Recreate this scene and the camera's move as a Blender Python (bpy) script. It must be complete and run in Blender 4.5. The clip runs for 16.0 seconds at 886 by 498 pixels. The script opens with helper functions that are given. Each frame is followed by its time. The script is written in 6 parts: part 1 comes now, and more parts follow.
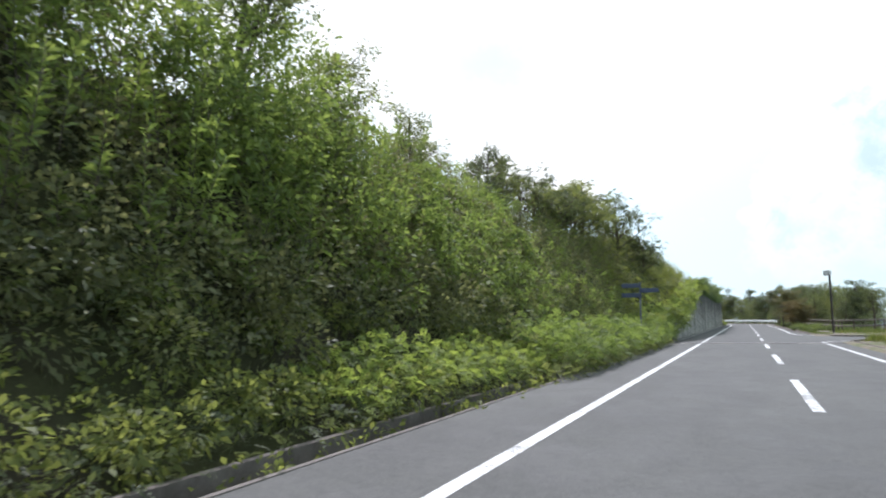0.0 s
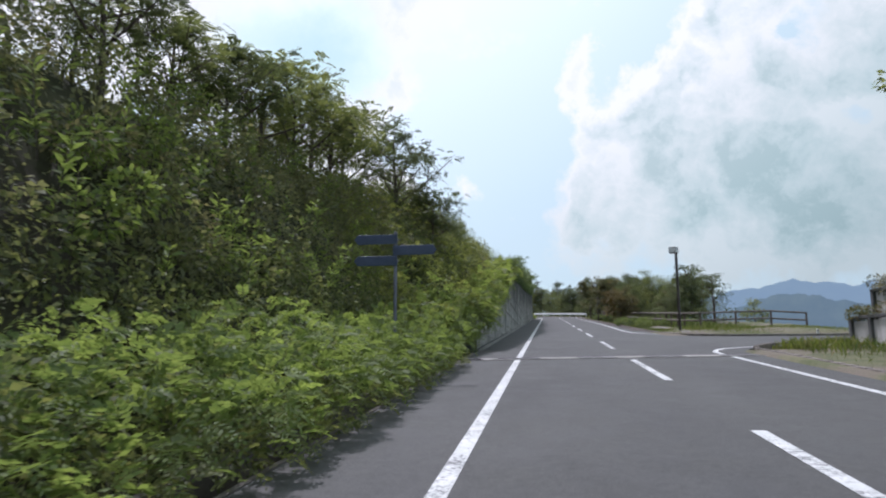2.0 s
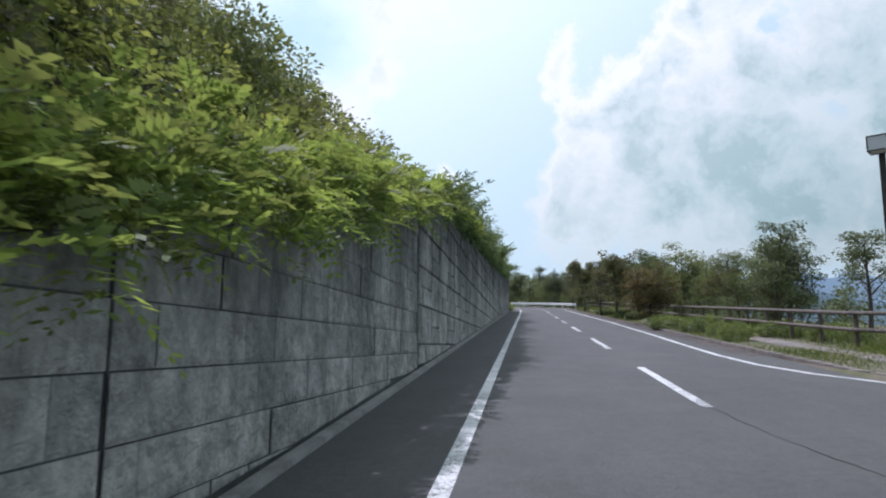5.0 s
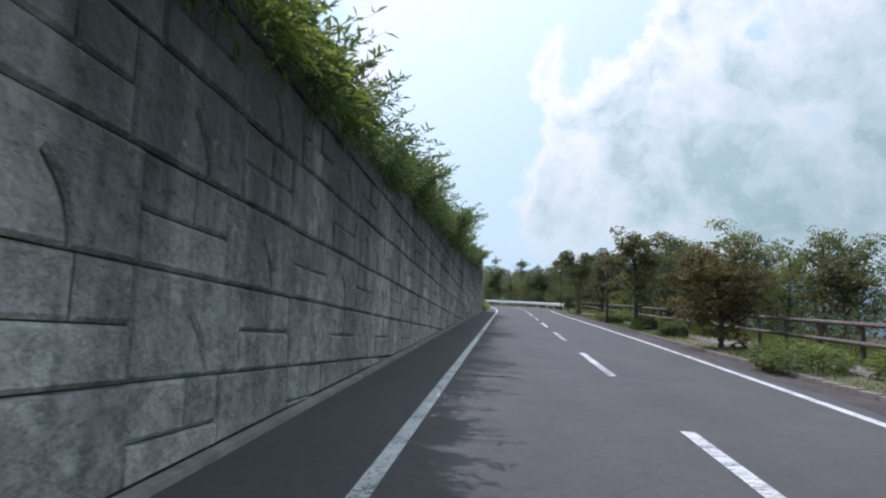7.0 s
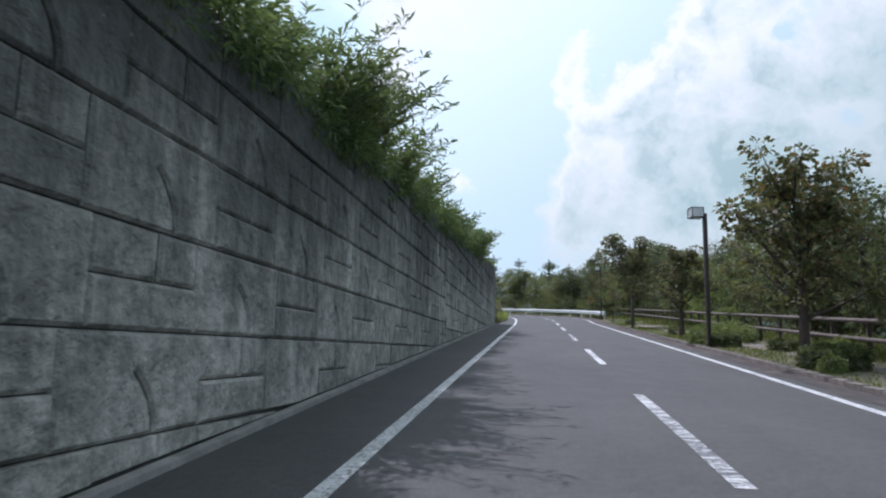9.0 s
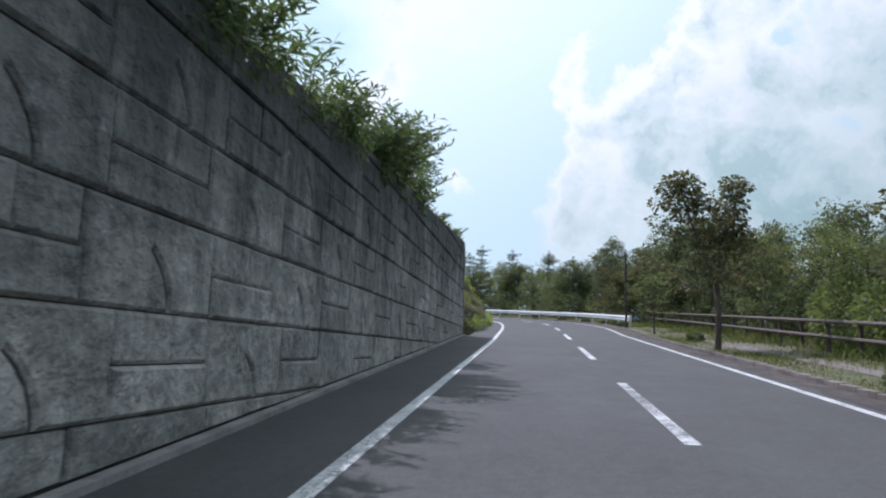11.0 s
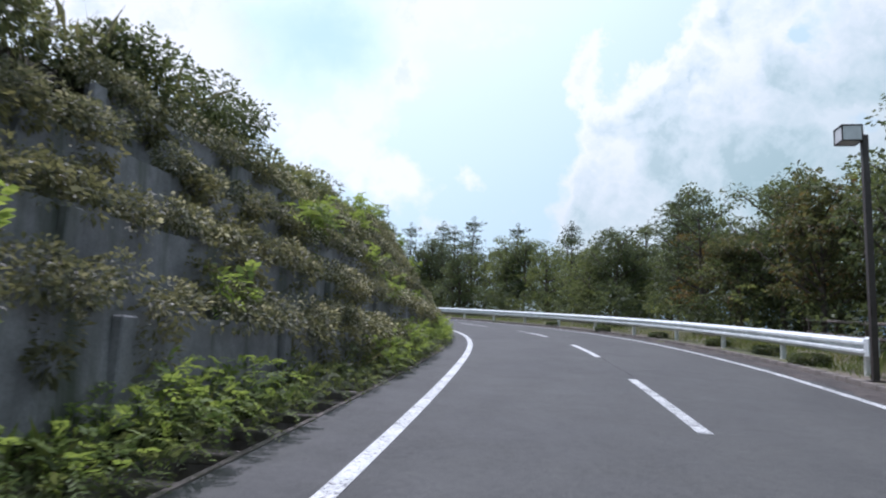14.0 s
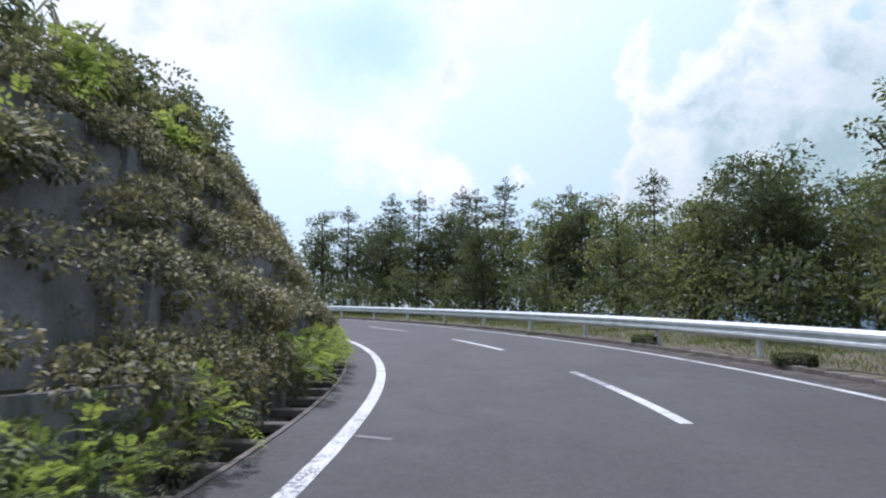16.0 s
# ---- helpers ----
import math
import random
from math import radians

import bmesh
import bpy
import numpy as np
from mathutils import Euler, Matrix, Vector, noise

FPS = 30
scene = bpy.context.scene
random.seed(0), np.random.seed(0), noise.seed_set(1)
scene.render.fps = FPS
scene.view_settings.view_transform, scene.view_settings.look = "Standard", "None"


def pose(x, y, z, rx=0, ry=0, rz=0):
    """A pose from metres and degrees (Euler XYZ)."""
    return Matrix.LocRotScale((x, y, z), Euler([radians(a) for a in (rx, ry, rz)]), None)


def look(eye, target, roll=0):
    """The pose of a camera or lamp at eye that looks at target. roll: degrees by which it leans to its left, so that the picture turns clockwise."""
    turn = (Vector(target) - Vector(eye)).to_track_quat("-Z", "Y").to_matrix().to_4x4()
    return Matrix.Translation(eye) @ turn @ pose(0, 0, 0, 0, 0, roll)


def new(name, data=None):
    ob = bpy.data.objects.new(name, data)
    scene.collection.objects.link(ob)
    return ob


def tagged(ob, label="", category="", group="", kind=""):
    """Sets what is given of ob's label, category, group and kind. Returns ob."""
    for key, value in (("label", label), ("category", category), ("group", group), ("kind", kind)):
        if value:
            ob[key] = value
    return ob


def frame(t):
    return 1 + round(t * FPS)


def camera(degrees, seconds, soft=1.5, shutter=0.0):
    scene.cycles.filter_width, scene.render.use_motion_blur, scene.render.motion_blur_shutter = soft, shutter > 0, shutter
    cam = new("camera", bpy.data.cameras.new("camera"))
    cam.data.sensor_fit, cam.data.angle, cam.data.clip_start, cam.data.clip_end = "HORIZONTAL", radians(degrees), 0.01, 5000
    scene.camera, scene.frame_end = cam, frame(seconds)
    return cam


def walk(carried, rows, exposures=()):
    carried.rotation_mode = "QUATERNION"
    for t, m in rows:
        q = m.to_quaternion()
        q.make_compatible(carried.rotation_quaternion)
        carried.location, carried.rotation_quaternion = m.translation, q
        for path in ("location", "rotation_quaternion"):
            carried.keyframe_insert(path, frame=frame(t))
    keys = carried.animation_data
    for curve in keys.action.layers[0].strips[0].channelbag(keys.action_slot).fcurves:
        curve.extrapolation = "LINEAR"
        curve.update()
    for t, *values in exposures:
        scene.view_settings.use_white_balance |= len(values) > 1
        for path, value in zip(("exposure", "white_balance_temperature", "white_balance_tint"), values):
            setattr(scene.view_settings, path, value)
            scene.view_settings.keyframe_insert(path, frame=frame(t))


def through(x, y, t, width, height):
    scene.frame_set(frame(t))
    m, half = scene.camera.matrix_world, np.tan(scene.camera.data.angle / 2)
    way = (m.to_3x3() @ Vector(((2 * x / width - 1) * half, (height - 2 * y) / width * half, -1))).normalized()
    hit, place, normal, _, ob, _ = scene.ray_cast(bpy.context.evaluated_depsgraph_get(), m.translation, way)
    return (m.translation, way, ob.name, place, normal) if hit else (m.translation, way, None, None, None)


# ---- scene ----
cam = camera(66.1, 16.0, 2.1, 0.08)
# t, place, turn
PATH = [
    (0, 1.305, -1.079, 1.128, 99.45, -1.15, 23.77),
    (0.5, 0.642, 3.145, 1.419, 99.41, -0.38, 16.54),
    (1, 0.302, 7.729, 1.749, 99.45, 0.18, 11.96),
    (1.5, 0.118, 12.307, 2.050, 99.14, 0.19, 9.74),
    (2, 0.079, 16.574, 2.315, 99.09, 0.18, 8.69),
    (2.5, -0.011, 20.659, 2.594, 98.99, -0.27, 8.42),
    (3, -0.031, 24.511, 2.876, 99.07, -0.35, 8.15),
    (3.5, -0.078, 28.301, 3.175, 98.95, -0.65, 7.80),
    (4, -0.108, 32.143, 3.455, 98.61, -1.11, 7.70),
    (4.5, -0.062, 36.061, 3.730, 98.21, -0.27, 7.62),
    (5, -0.078, 39.988, 3.981, 98.05, -0.35, 6.96),
    (7.5, 0.446, 60.799, 5.330, 97.67, -2.23, 5.21),
    (8, 0.637, 65.192, 5.575, 97.87, -1.55, 5.97),
    (8.5, 0.690, 69.593, 5.846, 98.09, -1.71, 7.09),
    (9, 0.707, 73.784, 6.130, 98.45, -1.13, 7.75),
    (11.5, 0.688, 97.159, 7.652, 98.52, -2.02, 7.44),
    (12, 0.657, 101.896, 7.997, 98.72, -2.18, 7.62),
    (12.5, 0.639, 106.692, 8.319, 98.59, -2.19, 8.04),
    (13, 0.587, 111.554, 8.638, 98.46, -2.23, 8.19),
    (13.5, 0.546, 116.560, 8.946, 98.32, -2.64, 8.21),
    (14, 0.494, 121.477, 9.292, 98.22, -2.39, 8.30),
    (14.5, 0.461, 126.310, 9.621, 98.19, -2.09, 8.32),
    (15, 0.365, 131.307, 9.956, 98.15, -1.79, 8.56),
    (15.5, 0.162, 136.300, 10.284, 98.09, -1.75, 10.00),
    (16, -0.225, 141.253, 10.595, 98.03, -1.31, 12.87),]
walk(cam, [(t, pose(x, y, z, rx, ry, rz)) for t, x, y, z, rx, ry, rz in PATH],
     exposures=[(0.0, 0.82, 5700, 24), (0.5, 0.79, 5700, 24), (1.0, 0.54, 5700, 26), (1.5, 0.36, 5650, 28), (2.0, 0.27, 5600, 29), (5.0, 0.28, 5480, 29), (16.0, 0.3, 5400, 29)])

# ---------------------------------------------------------------- light
SUN_AZ, SUN_EL = 34.0, 57.0        # degrees to the left of +y, above the level
world = bpy.data.worlds.new("sky")
scene.world = world
world.use_nodes = True
wn, wl = world.node_tree.nodes, world.node_tree.links
wn.clear()

sky = wn.new("ShaderNodeTexSky")
sky.sky_type = "NISHITA"
sky.sun_disc = False
sky.sun_elevation = radians(SUN_EL)
sky.sun_rotation = radians(-SUN_AZ)
sky.air_density, sky.dust_density, sky.ozone_density = 1.0, 2.0, 1.0
wout = wn.new("ShaderNodeOutputWorld")
wbg = wn.new("ShaderNodeBackground")
wl.new(wbg.outputs[0], wout.inputs[0])
wco = wn.new("ShaderNodeTexCoord")


def wmath(op, a, b=None):
    n = wn.new("ShaderNodeMath")
    n.operation = op
    for i, v in enumerate((a, b)):
        if v is None:
            continue
        if isinstance(v, (int, float)):
            n.inputs[i].default_value = v
        else:
            wl.new(v, n.inputs[i])
    return n.outputs[0]


def sky_way(az, el):
    """Unit vector; az in degrees to the right of +y."""
    a, e = radians(az), radians(el)
    return (math.sin(a) * math.cos(e), math.cos(a) * math.cos(e), math.sin(e))


def blob(az, el, size, weight):
    """A soft round bank of cloud (or a gap, if the weight is negative)."""
    dot = wn.new("ShaderNodeVectorMath")
    dot.operation = "DOT_PRODUCT"
    wl.new(warped, dot.inputs[0])
    dot.inputs[1].default_value = sky_way(az, el)
    near = wmath("MULTIPLY", wmath("SUBTRACT", 1.0, dot.outputs["Value"]), -1.0 / (1 - math.cos(radians(size))))
    return wmath("MULTIPLY", wmath("EXPONENT", near), weight)


def wnoise(scale, detail, rough, vec):
    n = wn.new("ShaderNodeTexNoise")
    n.inputs["Scale"].default_value, n.inputs["Detail"].default_value, n.inputs["Roughness"].default_value = scale, detail, rough
    wl.new(vec, n.inputs["Vector"])
    return n


warp = wnoise(9.0, 5.0, 0.6, wco.outputs["Generated"])
wsub = wn.new("ShaderNodeVectorMath")
wsub.operation = "SUBTRACT"
wl.new(warp.outputs["Color"], wsub.inputs[0])
wsub.inputs[1].default_value = (0.5, 0.5, 0.5)
wsc = wn.new("ShaderNodeVectorMath")
wsc.operation = "SCALE"
wl.new(wsub.outputs[0], wsc.inputs[0])
wsc.inputs["Scale"].default_value = 0.15
wadd = wn.new("ShaderNodeVectorMath")
wadd.operation = "ADD"
wl.new(wco.outputs["Generated"], wadd.inputs[0])
wl.new(wsc.outputs[0], wadd.inputs[1])
wnorm = wn.new("ShaderNodeVectorMath")
wnorm.operation = "NORMALIZE"
wl.new(wadd.outputs[0], wnorm.inputs[0])
warped = wnorm.outputs[0]
fine = wnoise(16.0, 9.0, 0.6, wco.outputs["Generated"])


def wramp(value, *stops):
    """A colour ramp over (position, colour) stops."""
    n = wn.new("ShaderNodeValToRGB")
    e = n.color_ramp.elements
    for i, (p, c) in enumerate(stops):
        el = e[i] if i < 2 else e.new(p)
        el.position, el.color = p, (*c, 1)
    wl.new(value, n.inputs[0])
    return n.outputs[0]


def wmixed(fac, a, b, kind="MIX"):
    n = wn.new("ShaderNodeMixRGB")
    n.blend_type = kind
    for i, v in enumerate((fac, a, b)):
        if isinstance(v, (int, float)):
            n.inputs[i].default_value = v
        elif isinstance(v, tuple):
            n.inputs[i].default_value = (*v, 1)
        else:
            wl.new(v, n.inputs[i])
    return n.outputs[0]


# cumulus banks and the gaps between them: azimuth to the right of +y, elevation, size, weight
cover = wmath("MULTIPLY", wmath("SUBTRACT", fine.outputs["Fac"], 0.5), 1.15)
for az, el, size, weight in ((3.2, 24.0, 1.5, 0.62), (2.2, 22.2, 1.4, 0.5), (3.4, 20.3, 1.5, 0.5), (5.0, 18.8, 1.8, 0.45),
                             (7.8, 20.4, 1.8, 0.5), (10.2, 21.2, 1.8, 0.5), (12.2, 22.4, 1.8, 0.5), (13.6, 24.6, 1.7, 0.5), (15.0, 26.6, 2.0, 0.6), (17.0, 22.0, 3.2, 0.5),
                             (8.5, 17.0, 2.8, 0.5), (12.0, 17.5, 3.2, 0.5), (4.6, 15.2, 2.0, 0.4), (3.0, 12.6, 2.4, 0.4), (9.5, 13.0, 3.2, 0.45), (17.0, 15.5, 4.0, 0.5),
                             (20.5, 20.5, 3.4, 0.45), (19.5, 27.0, 2.6, 0.5), (25.0, 21.0, 3.0, 0.45), (25.5, 14.5, 4.0, 0.4), (31.0, 20.0, 6.0, 0.5), (42, 25, 12, 0.35), (60, 35, 20, 0.4), (4, 9.5, 3.0, 0.4), (12, 10.5, 4.0, 0.6), (20, 10, 5.0, 0.65), (29, 9, 6.0, 0.65),
                             (-5.8, 15.2, 1.2, 0.5), (-12, 29, 4.6, 0.6), (-12.6, 22.0, 1.5, 0.45), (-16.5, 20.3, 1.8, 0.4), (-16, 15.2, 3.0, 0.42), (-20.5, 17, 2.8, 0.38), (-12.6, 13.4, 2.2, 0.36),
                             (-26, 19, 3.0, 0.35), (-31, 24, 4.4, 0.45), (-40, 30, 10, 0.5), (-90, 40, 30, 0.4), (150, 40, 40, 0.3),
                             (6.6, 25.4, 1.8, -0.6), (8.8, 25.0, 1.6, -0.4), (20.5, 24.4, 1.2, -0.5), (23.2, 17.4, 1.4, -0.35), (-1.6, 20.5, 3.4, -0.5), (-1.4, 15.0, 2.2, -0.3), (-7, 19, 3, -0.3), (-19, 24.6, 3.2, -0.5)):
    cover = wmath("ADD", cover, blob(az, el, size, weight))
toward = wn.new("ShaderNodeVectorMath")
toward.operation = "DOT_PRODUCT"
wl.new(wco.outputs["Generated"], toward.inputs[0])
toward.inputs[1].default_value = sky_way(-SUN_AZ, SUN_EL)
sunward = toward.outputs["Value"]
skyval = wn.new("ShaderNodeVectorMath")
skyval.operation = "SCALE"
wl.new(sky.outputs[0], skyval.inputs[0])
skyval.inputs["Scale"].default_value = 0.13
# thin bright haze between the clouds, brighter towards the sun
veil = wramp(sunward, (0.40, (0.33, 0.435, 0.39)), (0.64, (0.5, 0.63, 0.545)), (0.73, (0.6, 0.725, 0.635)), (0.82, (0.73, 0.84, 0.72)), (0.96, (0.98, 1.0, 0.88)))
clear = wmixed(0.88, skyval.outputs[0], veil)
# thin edges are white, thick parts grey
shade = wnoise(9.0, 8.0, 0.6, warped)
thick = wmath("ADD", cover, wmath("MULTIPLY", wmath("SUBTRACT", shade.outputs["Fac"], 0.5), 1.6))
tone = wramp(thick, (0.5, (0.735, 0.755, 0.64)), (1.35, (0.46, 0.555, 0.475)), (0.85, (0.57, 0.645, 0.55)))
dimmed = wmixed(1.0, tone, wramp(sunward, (0.40, (0.47, 0.545, 0.55)), (0.53, (0.67, 0.74, 0.74)), (0.68, (1, 1, 1))), "MULTIPLY")
clouds = wmixed(wramp(cover, (0.1, (0, 0, 0)), (0.38, (1, 1, 1))), clear, dimmed)
# a thin grey sheet of higher cloud
sheet = wmath("ADD", blob(-18.5, 24.5, 3.4, 0.8), blob(-24, 24.5, 4.0, 0.6))
wgap = wmixed(sheet, clouds, (0.475, 0.65, 0.58)).node
# clouds away from the sun are lit from the front, and brighter
facing = wmath("MULTIPLY_ADD", sunward, -0.5)
facing.node.inputs[2].default_value = 0.3
facing = wmath("ADD", wmath("MAXIMUM", facing, 0.0), 1.0)
wlit = wn.new("ShaderNodeVectorMath")
wlit.operation = "SCALE"
wl.new(wgap.outputs[0], wlit.inputs[0])
wl.new(facing, wlit.inputs["Scale"])
wl.new(wlit.outputs[0], wbg.inputs[0])
wbg.inputs[1].default_value = 1.12

sun = new("sun", bpy.data.lights.new("sun", "SUN"))
sun.data.energy, sun.data.angle, sun.data.color = 3.1, radians(0.6), (1.0, 0.95, 0.86)
sun.matrix_world = look(Vector((0, 0, 0)) + 60 * Vector(sky_way(-SUN_AZ, SUN_EL)), (0, 0, 0))

# ---------------------------------------------------------------- materials


class Nodes:
    """A small builder for node materials."""

    def __init__(self, name, roughness=0.8, metallic=0.0, specular=0.5):
        self.mat = bpy.data.materials.new(name)
        self.mat.use_nodes = True
        self.n, self.l = self.mat.node_tree.nodes, self.mat.node_tree.links
        self.b = self.n["Principled BSDF"]
        self.b.inputs["Roughness"].default_value, self.b.inputs["Metallic"].default_value = roughness, metallic
        self.b.inputs["Specular IOR Level"].default_value = specular
        self.geo = self.n.new("ShaderNodeNewGeometry")
        self.pos = self.geo.outputs["Position"]
        self.tex = self.n.new("ShaderNodeTexCoord")

    def put(self, socket, v):
        if isinstance(v, (int, float)):
            socket.default_value = v
        elif isinstance(v, (tuple, list)):
            socket.default_value = tuple(v) if len(v) == 4 or socket.type == "VECTOR" else (*v, 1)
        else:
            self.l.new(v, socket)

    def scaled(self, vec, sc):
        m = self.n.new("ShaderNodeMapping")
        self.l.new(vec, m.inputs[0])
        m.inputs["Scale"].default_value = sc
        return m.outputs[0]

    def noise(self, scale, detail=4.0, rough=0.55, vec=None):
        t = self.n.new("ShaderNodeTexNoise")
        t.inputs["Scale"].default_value, t.inputs["Detail"].default_value, t.inputs["Roughness"].default_value = scale, detail, rough
        self.l.new(vec or self.pos, t.inputs["Vector"])
        return t.outputs["Fac"]

    def ramp(self, fac, a, b, lo=0.35, hi=0.65):
        r = self.n.new("ShaderNodeValToRGB")
        e = r.color_ramp.elements
        e[0].position, e[1].position = lo, hi
        e[0].color, e[1].color = (*a, 1), (*b, 1)
        self.l.new(fac, r.inputs[0])
        return r.outputs[0]

    def mix(self, fac, a, b, kind="MIX"):
        m = self.n.new("ShaderNodeMixRGB")
        m.blend_type = kind
        self.put(m.inputs[0], fac), self.put(m.inputs[1], a), self.put(m.inputs[2], b)
        return m.outputs[0]

    def math(self, op, a, b=0.0):
        m = self.n.new("ShaderNodeMath")
        m.operation = op
        self.put(m.inputs[0], a), self.put(m.inputs[1], b)
        return m.outputs[0]

    def axis(self, i):
        s = self.n.new("ShaderNodeSeparateXYZ")
        self.l.new(self.pos, s.inputs[0])
        return s.outputs[i]

    def chance(self):
        o = self.n.new("ShaderNodeObjectInfo")
        return o.outputs["Random"]

    def bump(self, height, strength=0.5, distance=0.01):
        b = self.n.new("ShaderNodeBump")
        b.inputs["Strength"].default_value, b.inputs["Distance"].default_value = strength, distance
        self.l.new(height, b.inputs["Height"])
        self.l.new(b.outputs[0], self.b.inputs["Normal"])

    def done(self, color, rough=None):
        self.put(self.b.inputs["Base Color"], color)
        if rough is not None:
            self.put(self.b.inputs["Roughness"], rough)
        return self.mat


def mat_asphalt():
    m = Nodes("asphalt", 0.85, specular=0.35)
    big = m.noise(0.45, 5, 0.6, m.scaled(m.pos, (1.5, 0.6, 1)))
    patch = m.noise(1.7, 4, 0.6)
    grit = m.noise(70, 4, 0.75)
    c = m.ramp(big, (0.0575, 0.059, 0.0555), (0.082, 0.084, 0.077), 0.35, 0.68)
    c = m.mix(0.35, c, m.ramp(patch, (0.044, 0.0435, 0.043), (0.097, 0.0955, 0.09), 0.3, 0.7))
    seam = m.noise(1.2, 8, 0.7, m.scaled(m.pos, (1, 0.5, 1)))
    c = m.mix(m.ramp(m.math("ABSOLUTE", m.math("SUBTRACT", seam, 0.5)), (0.22,) * 3, (0,) * 3, 0.0, 0.007), c, (0.03, 0.028, 0.03))
    c = m.mix(0.5, c, m.ramp(grit, (0.25, 0.25, 0.26), (1.65, 1.62, 1.6), 0.32, 0.68), "MULTIPLY")
    c = m.mix(0.4, c, m.ramp(m.noise(11, 4, 0.7), (0.7, 0.7, 0.71), (1.25, 1.24, 1.22), 0.35, 0.65), "MULTIPLY")
    m.bump(grit, 0.7, 0.006)
    return m.done(c, m.ramp(patch, (0.75,) * 3, (0.92,) * 3))


def mat_paint(name, lo, hi, ticks=False):
    m = Nodes(name, 0.6, specular=0.4)
    worn = m.math("ADD", m.math("MULTIPLY", m.noise(26, 6, 0.75), 0.75), m.math("MULTIPLY", m.noise(2.1, 3, 0.5), 0.25))
    if ticks:
        # paint that breaks off in strips across the line, more so on some dashes
        across = m.noise(1.0, 5, 0.7, m.scaled(m.pos, (3.0, 15, 1)))
        worn = m.math("ADD", m.math("MULTIPLY", worn, 0.4), m.math("ADD", m.math("MULTIPLY", across, 0.35), m.math("MULTIPLY", m.noise(0.22, 2, 0.5), 0.25)))
    c = m.ramp(worn, (0.10, 0.098, 0.1), (0.62, 0.62, 0.6), lo, hi)
    c = m.mix(0.5, c, m.ramp(m.noise(5, 5), (0.62, 0.69, 0.66), (1, 1, 1)), "MULTIPLY")
    return m.done(c)


def mat_concrete(name, a, b, streak=0.5, rough=0.85, scale=1.0, moss=(0.06, 0.07, 0.045), stain=True, grit_bump=0.5):
    m = Nodes(name, rough, specular=0.3)
    mott = m.noise(2.6 * scale, 7, 0.65)
    fine_ = m.noise(34 * scale, 5, 0.65)
    c = m.ramp(mott, a, b, 0.32, 0.7)
    c = m.mix(0.45, c, m.ramp(fine_, (0.62,) * 3, (1.25,) * 3, 0.3, 0.7), "MULTIPLY")
    if stain:
        runs = m.noise(1.0, 6, 0.62, m.scaled(m.pos, (2.2, 2.2, 0.22)))
        c = m.mix(m.math("MULTIPLY", m.ramp(runs, (0, 0, 0), (1, 1, 1), 0.5, 0.68), streak), c, moss)
    c = m.mix(0.5, c, m.ramp(m.chance(), (0.78, 0.79, 0.8), (1.15, 1.13, 1.1), 0.0, 1.0), "MULTIPLY")
    m.bump(m.math("ADD", m.math("MULTIPLY", m.noise(9 * scale, 6, 0.7), 0.7), m.math("MULTIPLY", fine_, 0.3)), grit_bump, 0.03)
    return m.done(c)


def mat_wall():
    """Form-lined concrete: softly blotched, chiselled, with algae running down from the top."""
    m = Nodes("wall_concrete", 0.88, specular=0.25)
    c = m.ramp(m.noise(1.3, 6, 0.62), (0.25, 0.243, 0.222), (0.43, 0.414, 0.38), 0.34, 0.66)
    c = m.mix(0.6, c, m.ramp(m.noise(5.5, 7, 0.68), (0.48, 0.49, 0.48), (1.32, 1.3, 1.26), 0.36, 0.62), "MULTIPLY")
    pits = m.noise(50, 3, 0.6)
    c = m.mix(0.3, c, m.ramp(pits, (0.6,) * 3, (1.2,) * 3, 0.3, 0.62), "MULTIPLY")
    c = m.mix(0.6, c, m.ramp(m.chance(), (0.64, 0.66, 0.66), (1.3, 1.28, 1.24), 0.0, 1.0), "MULTIPLY")
    over = m.math("SUBTRACT", m.axis(2), m.math("MULTIPLY", m.axis(1), 0.0664))
    runs = m.noise(1.0, 7, 0.66, m.scaled(m.pos, (2.6, 2.6, 0.3)))
    wide = m.noise(0.55, 5, 0.6, m.scaled(m.pos, (1, 1, 0.35)))
    algae = m.math("ADD", m.math("MULTIPLY", over, 0.12), m.math("ADD", m.math("MULTIPLY", runs, 0.5), m.math("MULTIPLY", wide, 0.6)))
    c = m.mix(m.ramp(algae, (0, 0, 0), (0.88,) * 3, 0.63, 0.92), c, (0.05, 0.052, 0.046))
    # pale lime blooms
    c = m.mix(m.ramp(m.noise(3.3, 5, 0.7), (0, 0, 0), (0.45,) * 3, 0.63, 0.72), c, (0.46, 0.45, 0.42))
    relief = m.math("ADD", m.math("MULTIPLY", m.noise(1.9, 3, 0.5), 1.5), m.math("MULTIPLY", m.noise(5.0, 6, 0.62), 0.75))
    m.bump(m.math("ADD", relief, m.math("ADD", m.math("MULTIPLY", m.noise(13, 5, 0.62), 0.2), m.math("MULTIPLY", pits, 0.05))), 1.0, 0.12)
    return m.done(c)


